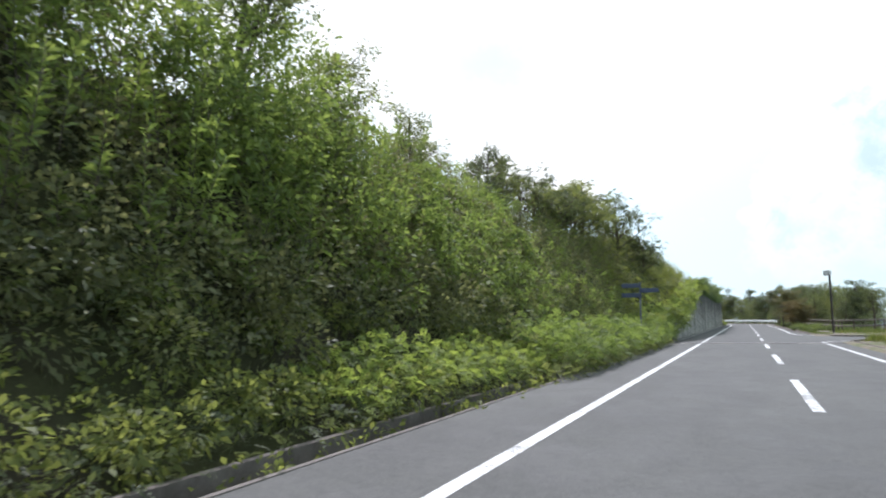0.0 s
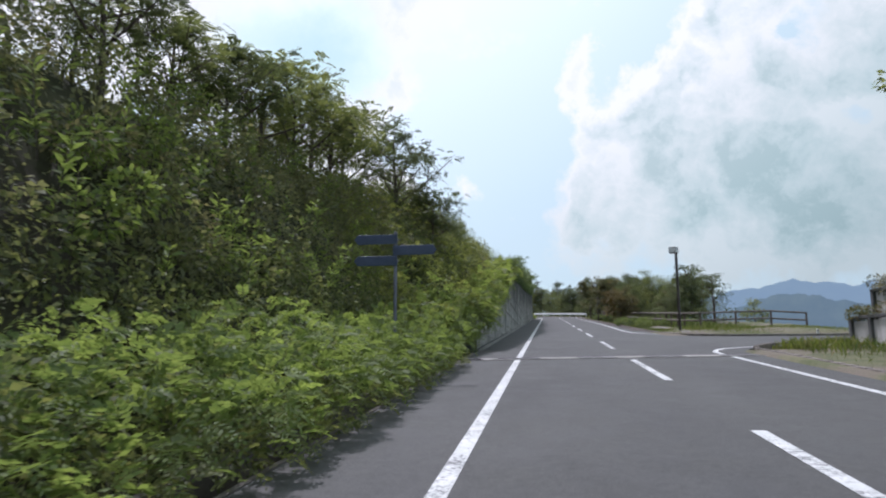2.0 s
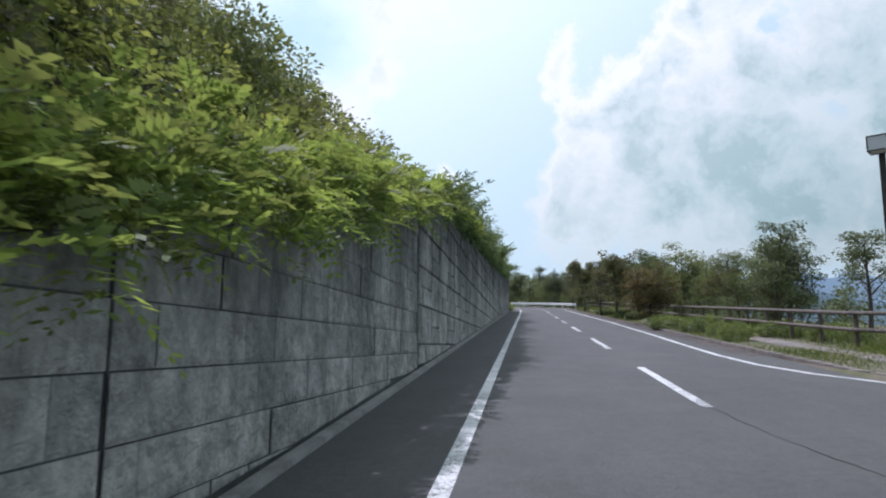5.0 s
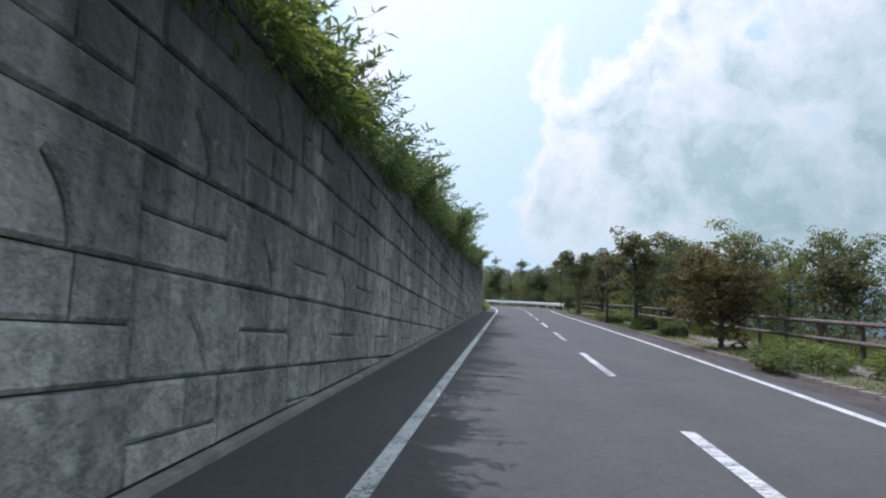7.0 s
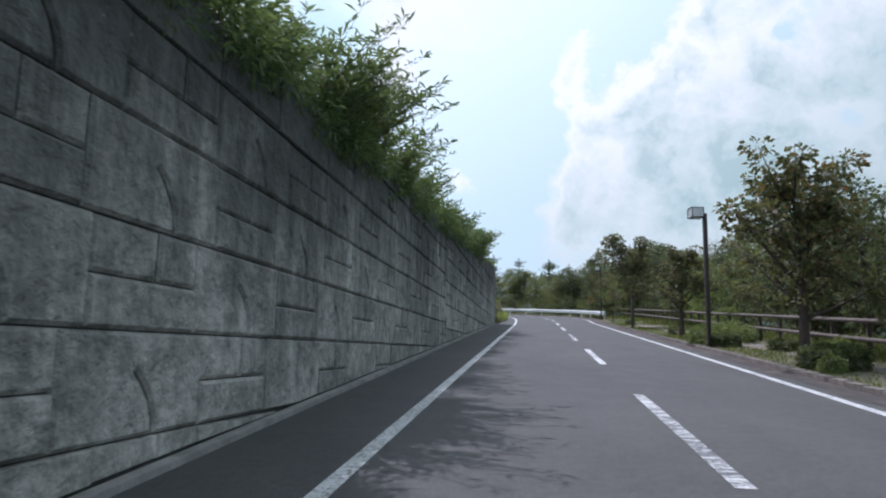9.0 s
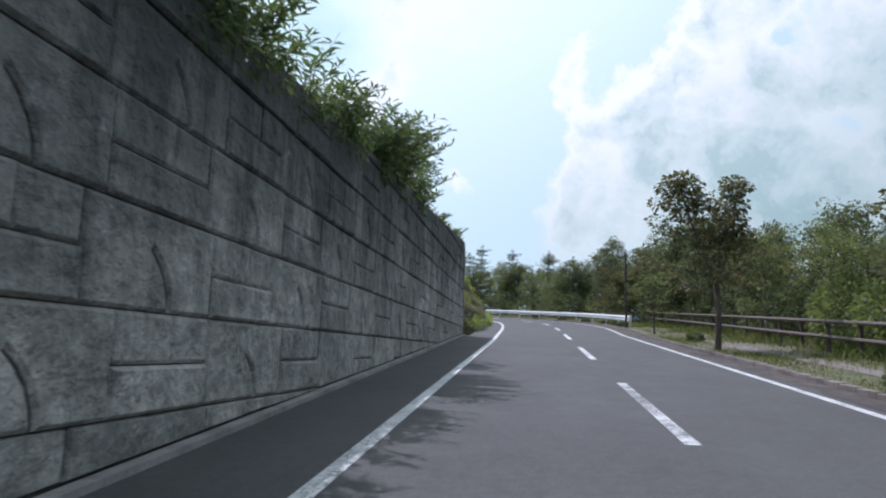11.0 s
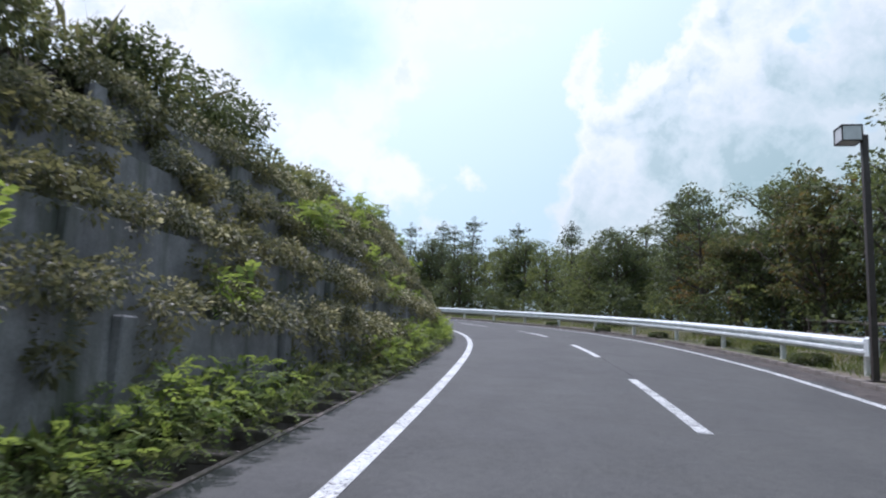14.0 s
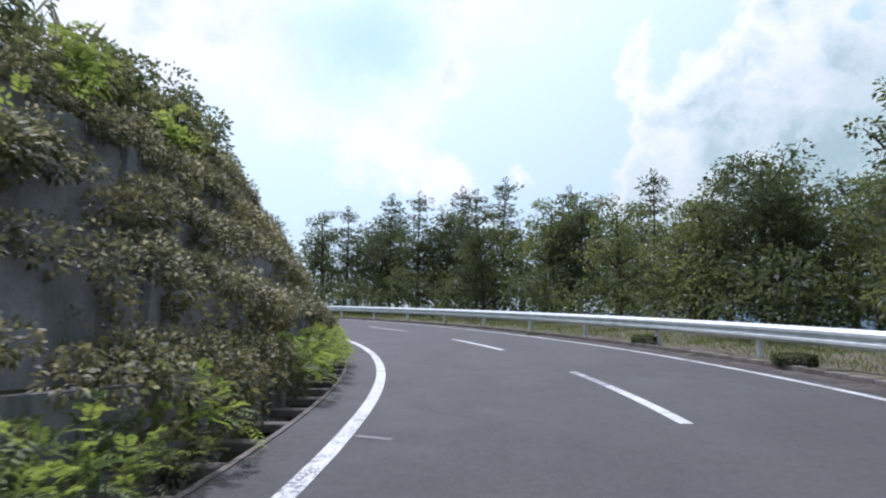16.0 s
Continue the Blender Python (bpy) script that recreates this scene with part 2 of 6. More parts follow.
def mat_leaf(name, dark, light, tip=None, through=0.35, patch=0.5, share=0.78):
    """Leaves: light shines through them; each leaf has its own shade, and so has each patch."""
    m = Nodes(name, 0.58, specular=0.2)
    c = m.ramp(m.geo.outputs["Random Per Island"], dark, light, 0.0, 1.0)
    c = m.mix(patch, c, m.ramp(m.noise(0.7, 4, 0.6), (0.55, 0.58, 0.6), (1.35, 1.3, 1.1), 0.33, 0.68), "MULTIPLY")
    c = m.mix(0.55, c, m.ramp(m.chance(), (0.76, 0.8, 0.86), (1.25, 1.2, 1.05), 0.0, 1.0), "MULTIPLY")
    if tip:
        some = m.ramp(m.math("FRACT", m.math("MULTIPLY", m.geo.outputs["Random Per Island"], 37.7)), (0, 0, 0), (1, 1, 1), share, share + 0.08)
        c = m.mix(m.math("MULTIPLY", some, m.ramp(m.noise(0.5, 3), (0.1,) * 3, (1,) * 3, 0.4, 0.6)), c, tip)
    tr = m.n.new("ShaderNodeBsdfTranslucent")
    m.l.new(m.mix(0.75, c, (1.4, 1.38, 0.75), "MULTIPLY"), tr.inputs[0])
    mixer = m.n.new("ShaderNodeMixShader")
    mixer.inputs[0].default_value = through
    m.l.new(m.b.outputs[0], mixer.inputs[1])
    m.l.new(tr.outputs[0], mixer.inputs[2])
    m.l.new(mixer.outputs[0], m.n["Material Output"].inputs[0])
    return m.done(c)


def mat_bark(name, a, b):
    m = Nodes(name, 0.9, specular=0.2)
    grain = m.noise(14, 6, 0.7, m.scaled(m.pos, (1, 1, 0.2)))
    m.bump(grain, 0.6, 0.02)
    return m.done(m.ramp(grain, a, b, 0.3, 0.7))


def mat_soil(name, a, b, c2, scale=1.0):
    m = Nodes(name, 0.95, specular=0.15)
    c = m.ramp(m.noise(1.3 * scale, 6, 0.65), a, b, 0.35, 0.65)
    c = m.mix(m.ramp(m.noise(0.35 * scale, 4, 0.6), (0, 0, 0), (1, 1, 1), 0.45, 0.6), c, c2)
    grit = m.noise(30 * scale, 5, 0.75)
    c = m.mix(0.5, c, m.ramp(grit, (0.45,) * 3, (1.4,) * 3, 0.25, 0.75), "MULTIPLY")
    m.bump(grit, 0.7, 0.03)
    return m.done(c)


def mat_metal(name, a, b, rough=0.45, metallic=0.6):
    m = Nodes(name, rough, metallic)
    dirt = m.noise(3.0, 6, 0.65)
    m.bump(m.noise(40, 3), 0.08, 0.004)
    return m.done(m.ramp(dirt, a, b, 0.35, 0.7), m.ramp(dirt, (rough + 0.15,) * 3, (rough,) * 3))


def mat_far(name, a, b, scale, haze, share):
    """Wooded hills; the haze of kilometres of air is mixed in as a glow."""
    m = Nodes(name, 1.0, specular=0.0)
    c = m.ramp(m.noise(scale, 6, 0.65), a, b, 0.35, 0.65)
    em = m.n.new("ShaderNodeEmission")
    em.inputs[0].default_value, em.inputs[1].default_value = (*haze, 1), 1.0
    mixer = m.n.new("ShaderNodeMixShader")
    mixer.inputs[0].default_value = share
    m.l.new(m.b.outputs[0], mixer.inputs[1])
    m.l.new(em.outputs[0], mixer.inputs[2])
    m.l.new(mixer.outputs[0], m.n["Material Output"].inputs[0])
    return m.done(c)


ASPHALT = mat_asphalt()
PAINT = mat_paint("road_paint", 0.41, 0.5)
PAINT_FAINT = mat_paint("faint_road_paint", 0.52, 0.66)
PAINT_WORN = mat_paint("worn_road_paint", 0.45, 0.51, True)
CRACK = mat_soil("crack_dirt", (0.018, 0.017, 0.017), (0.034, 0.032, 0.032), (0.026, 0.025, 0.025), 3.0)
WALL = mat_wall()
PLAIN = mat_concrete("smooth_concrete", (0.2, 0.2, 0.196), (0.32, 0.318, 0.31), 0.5)
WALL_BACK = mat_concrete("wall_joint", (0.06, 0.062, 0.06), (0.12, 0.12, 0.116), 0.8)
CONCRETE = mat_concrete("drain_concrete", (0.2, 0.19, 0.18), (0.34, 0.325, 0.30), 0.5, stain=True)
KERB = mat_concrete("kerb_concrete", (0.15, 0.13, 0.115), (0.28, 0.25, 0.222), 0.5, moss=(0.09, 0.08, 0.05))
TIER = mat_concrete("tier_concrete", (0.15, 0.145, 0.147), (0.28, 0.27, 0.273), 0.85)
PANEL = mat_concrete("panel_concrete", (0.42, 0.41, 0.40), (0.6, 0.59, 0.57), 0.45)
STEEL = mat_metal("grate_steel", (0.09, 0.085, 0.085), (0.22, 0.21, 0.21), 0.5, 0.7)
# shade inside the cross drain, put into a near-black colour
DRAIN_SHADE = Nodes("drain_shade", 0.95).done((0.012, 0.011, 0.011))
RAIL = mat_metal("rail_paint", (0.52, 0.555, 0.55), (0.7, 0.73, 0.71), 0.5, 0.05)
RAIL_POST = mat_metal("rail_post_paint", (0.5, 0.5, 0.47), (0.72, 0.72, 0.7), 0.5, 0.1)
BROWN = mat_metal("brown_paint", (0.028, 0.02, 0.016), (0.05, 0.037, 0.03), 0.5, 0.1)
LAMP_SIDE = mat_metal("lamp_panel", (0.5, 0.5, 0.49), (0.62, 0.62, 0.61), 0.35, 0.0)
SIGN_BLUE = mat_metal("sign_blue", (0.042, 0.056, 0.095), (0.06, 0.077, 0.13), 0.5, 0.0)
SIGN_POLE = mat_metal("sign_pole_paint", (0.09, 0.095, 0.11), (0.15, 0.155, 0.18), 0.45, 0.2)
TIMBER_POST = mat_bark("fence_post_timber", (0.05, 0.038, 0.032), (0.15, 0.12, 0.1))
TIMBER = mat_bark("fence_timber", (0.075, 0.062, 0.054), (0.21, 0.18, 0.158))
GUTTER = mat_soil("gutter_dirt", (0.075, 0.066, 0.06), (0.15, 0.13, 0.115), (0.085, 0.078, 0.072), 2.2)
GRAVEL = mat_soil("path_gravel", (0.17, 0.155, 0.14), (0.27, 0.25, 0.23), (0.2, 0.17, 0.13), 1.6)
BARK = mat_bark("bark", (0.045, 0.034, 0.028), (0.13, 0.105, 0.085))
PINE_BARK = mat_bark("pine_bark", (0.035, 0.026, 0.022), (0.10, 0.07, 0.055))
LEAF = mat_leaf("leaf_green", (0.09, 0.115, 0.055), (0.2, 0.225, 0.1), through=0.48)
LEAF_BRIGHT = mat_leaf("leaf_bright", (0.125, 0.18, 0.055), (0.25, 0.315, 0.1), through=0.55, patch=0.6)
LEAF_FERN = mat_leaf("leaf_fern", (0.115, 0.145, 0.05), (0.235, 0.26, 0.09), through=0.55, patch=0.6)
LEAF_DARK = mat_leaf("leaf_dark", (0.062, 0.08, 0.046), (0.13, 0.155, 0.08), through=0.42)
LEAF_RUST = mat_leaf("leaf_rust", (0.07, 0.084, 0.046), (0.155, 0.158, 0.082), tip=(0.2, 0.12, 0.055), share=0.8)
LEAF_RUSSET = mat_leaf("leaf_russet", (0.12, 0.095, 0.045), (0.235, 0.165, 0.07), through=0.42)
LEAF_AUTUMN = mat_leaf("leaf_autumn", (0.09, 0.086, 0.045), (0.18, 0.152, 0.076), tip=(0.215, 0.14, 0.066), share=0.6)
LEAF_DRY = mat_leaf("leaf_dry", (0.1, 0.1, 0.065), (0.2, 0.19, 0.115), through=0.42)
LEAF_BANK = mat_leaf("leaf_bank", (0.1, 0.115, 0.07), (0.215, 0.225, 0.13), through=0.48, patch=0.7)
# the pale leaves paint in sun glints along with dry tips
LEAF_TIER = mat_leaf("leaf_tier", (0.085, 0.092, 0.06), (0.185, 0.183, 0.122), tip=(0.56, 0.52, 0.44), through=0.4, share=0.7)
LEAF_WEED = mat_leaf("leaf_weed", (0.085, 0.12, 0.05), (0.18, 0.22, 0.09), through=0.45)
LEAF_SHOOT = mat_leaf("leaf_shoot", (0.07, 0.11, 0.052), (0.155, 0.21, 0.095), through=0.38)
DRAIN = mat_concrete("drain_weathered", (0.10, 0.085, 0.075), (0.2, 0.175, 0.155), 0.6, moss=(0.05, 0.045, 0.03))
NEEDLE = mat_leaf("needles", (0.052, 0.068, 0.042), (0.105, 0.13, 0.07), through=0.25)
GRASS = mat_leaf("grass", (0.07, 0.11, 0.025), (0.16, 0.185, 0.06), tip=(0.25, 0.215, 0.12), through=0.4)
SOIL = mat_soil("hill_soil", (0.03, 0.03, 0.016), (0.06, 0.065, 0.025), (0.045, 0.04, 0.025))
VERGE = mat_soil("verge_turf", (0.09, 0.105, 0.05), (0.16, 0.155, 0.09), (0.17, 0.148, 0.115))

# ---------------------------------------------------------------- the plan
GRADE = 0.0664                      # the road climbs along +y
CX = 2.12                           # centre line of the straight
HEADINGS = ((0, 126, 138, 146, 151, 160.5, 170, 185, 230), (0, 0, 2.5, 8.5, 15, 27, 35, 48, 90))
STEP = 0.5
S = np.arange(-60, 262, STEP)
TH = np.radians(np.interp(S, *HEADINGS))
PX = CX - np.concatenate([[0], np.cumsum(np.sin((TH[1:] + TH[:-1]) / 2) * STEP)])
PY = -60 + np.concatenate([[0], np.cumsum(np.cos((TH[1:] + TH[:-1]) / 2) * STEP)])


def at(s, d, up=0.0):
    """The place s metres along the centre line, d metres to its right, up metres over the road."""
    th, x, y = np.interp(s, S, TH), np.interp(s, S, PX), np.interp(s, S, PY)
    x, y = x + d * np.cos(th), y + d * np.sin(th)
    return np.stack([x, y, GRADE * y + up], -1)


def heading(s):
    return float(np.interp(s, S, TH))


def along(x, y):
    """The nearest place on the centre line, and how far to its right a point lies."""
    x, y = np.asarray(x, float), np.asarray(y, float)
    flat = np.stack([x.ravel(), y.ravel()], 1)
    s, d = np.empty(len(flat)), np.empty(len(flat))
    for a in range(0, len(flat), 4000):
        q = flat[a:a + 4000]
        gap = (q[:, :1] - PX) ** 2 + (q[:, 1:] - PY) ** 2
        i = gap.argmin(1)
        s[a:a + 4000] = S[i]
        d[a:a + 4000] = (q[:, 0] - PX[i]) * np.cos(TH[i]) + (q[:, 1] - PY[i]) * np.sin(TH[i])
    return s.reshape(x.shape), d.reshape(x.shape)


def smooth(a, b, v):
    t = np.clip((v - a) / (b - a), 0, 1)
    return t * t * (3 - 2 * t)


WALL_TOP = 3.78


def crown_of_wall(y):
    """Height of the wall's top over the road: low at its near end."""
    return np.clip(1.58 + (np.asarray(y, float) - 42.3) * 0.147, 0.3, WALL_TOP)


L_EDGE, R_KERB = -4.2, 3.4          # edges of the asphalt on the straight, from the centre line


def left_edge(s):
    return np.where(np.asarray(s) < 119.9, L_EDGE, -3.88)


def right_edge(s):
    return np.interp(s, (0, 123, 137, 300), (R_KERB, R_KERB, 4.05, 4.05))


def left_line(s):
    return np.interp(s, (0, 117, 126, 133, 140, 148, 300), (-2.8, -2.8, -2.95, -3.08, -3.22, -3.3, -3.25))


def right_line(s):
    return np.interp(s, (0, 124, 136, 300), (2.64, 2.64, 3.18, 3.2))




def rise(s, d):
    """Height of the ground over the plane of the road."""
    s, d = np.asarray(s, float), np.asarray(d, float)
    left = -d + left_edge(s)                                   # metres beyond the asphalt
    bank = np.clip(left - 1.5, 0, 3.1) * 1.5 + np.clip(left - 4.6, 0, 4.3) * 0.28 + np.clip(left - 8.9, 0, 60) * 0.12
    steep = 1 - 0.93 * smooth(50, 72, s)
    behind = np.where(left > 0.3, crown_of_wall(s) - 0.2 + np.clip(left - 0.7, 0, 4.3) * 0.95 * steep + np.clip(left, 0, 8.6) * 0.03 + np.clip(left - 8.6, 0, 60) * 0.12, 0)
    tiers = np.clip(left - 0.95, 0, 2.3) * 1.62 + np.clip(left - 3.25, 0, 60) * 0.12
    walled = (s > 38) & (s < 119.9)
    h = np.where(walled, behind, np.where(s <= 38, bank, tiers))
    # farther up the hill the three stretches run into one another
    a, b = smooth(38, 58, s), smooth(102, 119.9, s)
    soft = np.where(s < 80, bank * (1 - a) + behind * a, behind * (1 - b) + tiers * b)
    far = smooth(3.0, 9.0, left) * walled
    h = h * (1 - far) + soft * far
    h = np.where((left > 0) & (left < 0.62) & ~walled, -0.5, h)
    h = np.where(left <= 0, -0.16, h)
    right = d - right_edge(s)
    # the verge, then the valley side
    edge = np.where(s < 60, 8.5, 9.5)
    v = 0.065 + 0.024 * np.clip(right, 0, 6) - np.clip(right - edge, 0, 200) * (0.34 - 0.24 * smooth(104, 150, s))
    side = smooth(36.5, 39, s) * (1 - smooth(48.8, 50.5, s))
    side = side * (1 - smooth(28, 70, right))
    v = v * (1 - side) + (-0.16) * side
    return np.where(right > 0.05, v, h)


def ground(x, y):
    s, d = along(x, y)
    return GRADE * np.clip(y, -60, 230) + np.maximum(rise(s, d), -75)


# ---------------------------------------------------------------- mesh helpers


def mesh_of(name, verts, faces, mat, smooth_=False):
    me = bpy.data.meshes.new(name)
    me.from_pydata([tuple(v) for v in verts], [], [tuple(f) for f in faces])
    me.materials.append(mat)
    if smooth_:
        me.polygons.foreach_set("use_smooth", [True] * len(me.polygons))
    me.update()
    return me


def quads_mesh(name, verts, mat):
    """A mesh of loose four-cornered leaves; verts is n x 4 x 3."""
    n = len(verts)
    me = bpy.data.meshes.new(name)
    me.vertices.add(4 * n), me.loops.add(4 * n), me.polygons.add(n)
    me.vertices.foreach_set("co", np.ascontiguousarray(verts, dtype=np.float32).ravel())
    me.loops.foreach_set("vertex_index", np.arange(4 * n, dtype=np.int32))
    me.polygons.foreach_set("loop_start", np.arange(0, 4 * n, 4, dtype=np.int32))
    me.materials.append(mat)
    me.update(calc_edges=True)
    return me


def bm_mesh(name, bm, mat, smooth_=False):
    me = bpy.data.meshes.new(name)
    bm.to_mesh(me)
    bm.free()
    me.materials.append(mat)
    if smooth_:
        me.polygons.foreach_set("use_smooth", [True] * len(me.polygons))
    return me


def part(name, data, parent, label="", m=None):
    """Links a mesh as one part under a thing or a part."""
    ob = new(name, data)
    ob.parent = parent
    if m is not None:
        ob.matrix_basis = m
    return tagged(ob, label)


def empty(name, place=(0, 0, 0), turn=0.0, **tags):
    ob = new(name)
    ob.empty_display_size = 0.2
    ob.matrix_basis = pose(*place, 0, 0, turn)
    return tagged(ob, **tags)


def bm_box(size, centre=(0, 0, 0), bevel=0.0, bm=None, turn=None):
    own = bmesh.new()
    bmesh.ops.create_cube(own, size=1.0)
    bmesh.ops.scale(own, vec=size, verts=own.verts)
    if bevel:
        bmesh.ops.bevel(own, geom=own.edges[:], offset=bevel, segments=1, affect="EDGES")
    if turn is not None:
        bmesh.ops.transform(own, matrix=turn, verts=own.verts)
    bmesh.ops.translate(own, vec=centre, verts=own.verts)
    if bm is None:
        return own
    tmp = bpy.data.meshes.new("tmp")
    own.to_mesh(tmp)
    own.free()
    bm.from_mesh(tmp)
    bpy.data.meshes.remove(tmp)
    return bm


def strip(name, ss, offsets, mat, up=0.0):
    """A ribbon along the road: offsets are (d, up) pairs from left to right."""
    rows = [at(np.asarray(ss), d(ss) if callable(d) else d, up + (u(ss) if callable(u) else u)) for d, u in offsets]
    k, n = len(ss), len(rows)
    verts = np.concatenate(rows)
    faces = [(j * k + i, (j + 1) * k + i, (j + 1) * k + i + 1, j * k + i + 1) for j in range(n - 1) for i in range(k - 1)]
    return mesh_of(name, verts, faces, mat)


def tube(rings, sides=6):
    """Verts and faces of a bent tapering tube; rings are (place, radius)."""
    verts, faces = [], []
    whole = Vector(rings[-1][0]) - Vector(rings[0][0])
    ref = Vector((1, 0, 0)) if abs(whole.x) < 0.7 * whole.length else Vector((0, 1, 0))
    for i, (p, r) in enumerate(rings):
        p = Vector(p)
        a = (Vector(rings[min(i + 1, len(rings) - 1)][0]) - Vector(rings[max(i - 1, 0)][0])).normalized()
        u = a.cross(ref).normalized()
        w = a.cross(u)
        for k in range(sides):
            verts.append(p + u * (r * math.cos(2 * math.pi * k / sides)) + w * (r * math.sin(2 * math.pi * k / sides)))
        if i:
            o = i * sides
            faces += [(o - sides + k, o - sides + (k + 1) % sides, o + (k + 1) % sides, o + k) for k in range(sides)]
    faces.append(tuple(range(len(verts) - sides, len(verts))))
    return verts, faces


def join_tubes(name, tubes, mat, sides=6):
    verts, faces = [], []
    for rings in tubes:
        v, f = tube(rings, sides)
        o = len(verts)
        verts += v
        faces += [tuple(o + i for i in q) for q in f]
    return mesh_of(name, verts, faces, mat, True)


# ---------------------------------------------------------------- leaves


def unit(v):
    return v / np.maximum(np.linalg.norm(v, axis=-1, keepdims=True), 1e-6)


def leaves(places, size, rng, aspect=0.45, flat=0.5, ways=None):
    """Pointed leaves at the places: n x 4 x 3 corners. flat: how level they lie."""
    n = len(places)
    a = rng.normal(size=(n, 3)) if ways is None else ways + 0.35 * rng.normal(size=(n, 3))
    a[:, 2] *= 1 - 0.6 * flat
    a = unit(a)
    up = rng.normal(size=(n, 3)) * (1 - flat)
    up[:, 2] += flat * 1.4
    side = unit(np.cross(a, up))
    L = (np.asarray(size) * rng.uniform(0.4, 1.35, n))[:, None]
    droop = np.array([0, 0, -0.18]) * L
    mid = places + a * L * 0.5
    return np.stack([places, mid + side * L * aspect * 0.5, places + a * L + droop, mid - side * L * aspect * 0.5], 1)


def clump(centre, radii, count, rng, lean=(0, 0, 0)):
    """Places and outward ways in the outer part of a lump of leaves."""
    w = unit(rng.normal(size=(count, 3)))
    r = rng.uniform(0.45, 1.0, (count, 1)) ** 0.6
    return np.asarray(centre) + w * r * np.asarray(radii) + np.asarray(lean), w


def shoots(feet, tall, rng, leaf=0.19, lean=0.35, out=(0.0, 0.0)):
    """Upright leafy stalks: the places of their leaves and the ways these point, and the stalks."""
    ps, ws, stems = [], [], []
    for foot in feet:
        h = tall * rng.uniform(0.55, 1.25)
        way = np.array([out[0] + rng.normal() * lean, out[1] + rng.normal() * lean, 1.0])
        k = int(34 * h) + 8
        t = np.sort(rng.uniform(0.12, 1.0, k))[:, None]
        turn = rng.uniform(0, 6.28) + np.arange(k) * 2.4
        ps.append(foot + way * h * t)
        ws.append(np.stack([np.cos(turn), np.sin(turn), np.full(k, 0.35)], 1) + way * 0.5)
        stems.append([(tuple(foot), 0.009), (tuple(foot + way * h), 0.003)])
    return np.concatenate(ps), np.concatenate(ws), stems


def fronds(places, ways, length, rng, pairs=6):
    """Feathered leaves: each a bent stalk with pairs of leaflets."""
    n = len(places)
    a = unit(ways + 0.25 * rng.normal(size=(n, 3)))
    side = unit(np.cross(a, np.array([0, 0, 1.0]) + 0.25 * rng.normal(size=(n, 3))))
    up = np.cross(side, a)
    L = length * rng.uniform(0.7, 1.3, n)
    out = []
    for k in range(pairs):
        t = (k + 1.0) / pairs
        base = places + a * (L * t)[:, None] - np.array([0, 0, 1.0]) * (L * 0.38 * t * t)[:, None]
        wid = (L * 0.36 * (1.05 - 0.55 * abs(t - 0.45)))[:, None]
        for sg in (-1, 1):
            w = unit(side * sg + a * 0.45 - up * 0.15 + 0.12 * rng.normal(size=(n, 3)))
            c = unit(a - w * (a * w).sum(1, keepdims=True))
            out.append(np.stack([base, base + w * wid * 0.5 + c * wid * 0.2, base + w * wid, base + w * wid * 0.5 - c * wid * 0.2], 1))
    return np.concatenate(out)


def blades(places, height, rng, width=0.012):
    n = len(places)
    lean = rng.normal(size=(n, 3)) * 0.35
    lean[:, 2] = 1
    lean = unit(lean)
    h = (height * rng.uniform(0.5, 1.3, n))[:, None]
    side = unit(np.cross(lean, rng.normal(size=(n, 3)))) * width
    bend = rng.normal(size=(n, 3)) * np.array([0.3, 0.3, 0.0]) * h
    return np.stack([places - side, places + lean * h * 0.55 - side * 0.8 + bend * 0.3, places + lean * h + bend, places + side], 1)


# ---------------------------------------------------------------- ground and road


def ground_lines(core, far, first):
    out, step = [], first
    v = core
    while abs(v) < far:
        step *= 1.45
        v = v + math.copysign(step, core)
        out.append(v)
    return out


xs = sorted(set([round(v, 2) for v in np.arange(-14, -2.9, 0.6)] + [-2.62, -2.2, -1.9] + [round(v, 2) for v in np.arange(-1, 5.1, 1.0)] + [5.4, 5.62]
                + [round(v, 2) for v in np.arange(6.2, 26, 0.8)] + ground_lines(26, 4200, 1.0)
                + [round(v, 2) for v in np.arange(-80, -14, 2.0)] + ground_lines(-80, 4200, 2.5)))
ys = sorted(set([round(v, 2) for v in np.arange(-16, 216, 1.0)] + [38.02, 119.88] + ground_lines(216, 4200, 1.5) + [-16 + v + 60 for v in ground_lines(-60, 4200, 1.5)]))
gx, gy = np.meshgrid(np.array(xs), np.array(ys), indexing="ij")
gz = ground(gx, gy)
rough_ = np.random.default_rng(3).normal(size=gz.shape) * 0.03
gd = along(gx, gy)[1]
gz = gz + np.where((gd > R_KERB + 1.7) | (gd < L_EDGE - 1), rough_, 0)
ny = len(ys)
gverts = np.stack([gx.ravel(), gy.ravel(), gz.ravel()], 1)
gfaces = [(i * ny + j, (i + 1) * ny + j, (i + 1) * ny + j + 1, i * ny + j + 1) for i in range(len(xs) - 1) for j in range(ny - 1)]
gm = mesh_of("ground", gverts, gfaces, SOIL, True)
gm.materials.append(VERGE)
mid = gd.ravel()[[f[0] for f in gfaces]]
gm.polygons.foreach_set("material_index", [1 if 3 < v < 13 else 0 for v in mid])
tagged(new("ground", gm), label="hillside ground of dark soil, dry turf and grass", category="ground", kind="structure")

road_s = np.sort(np.append(np.arange(-40, 250, 1.0), (119.89, 119.91)))
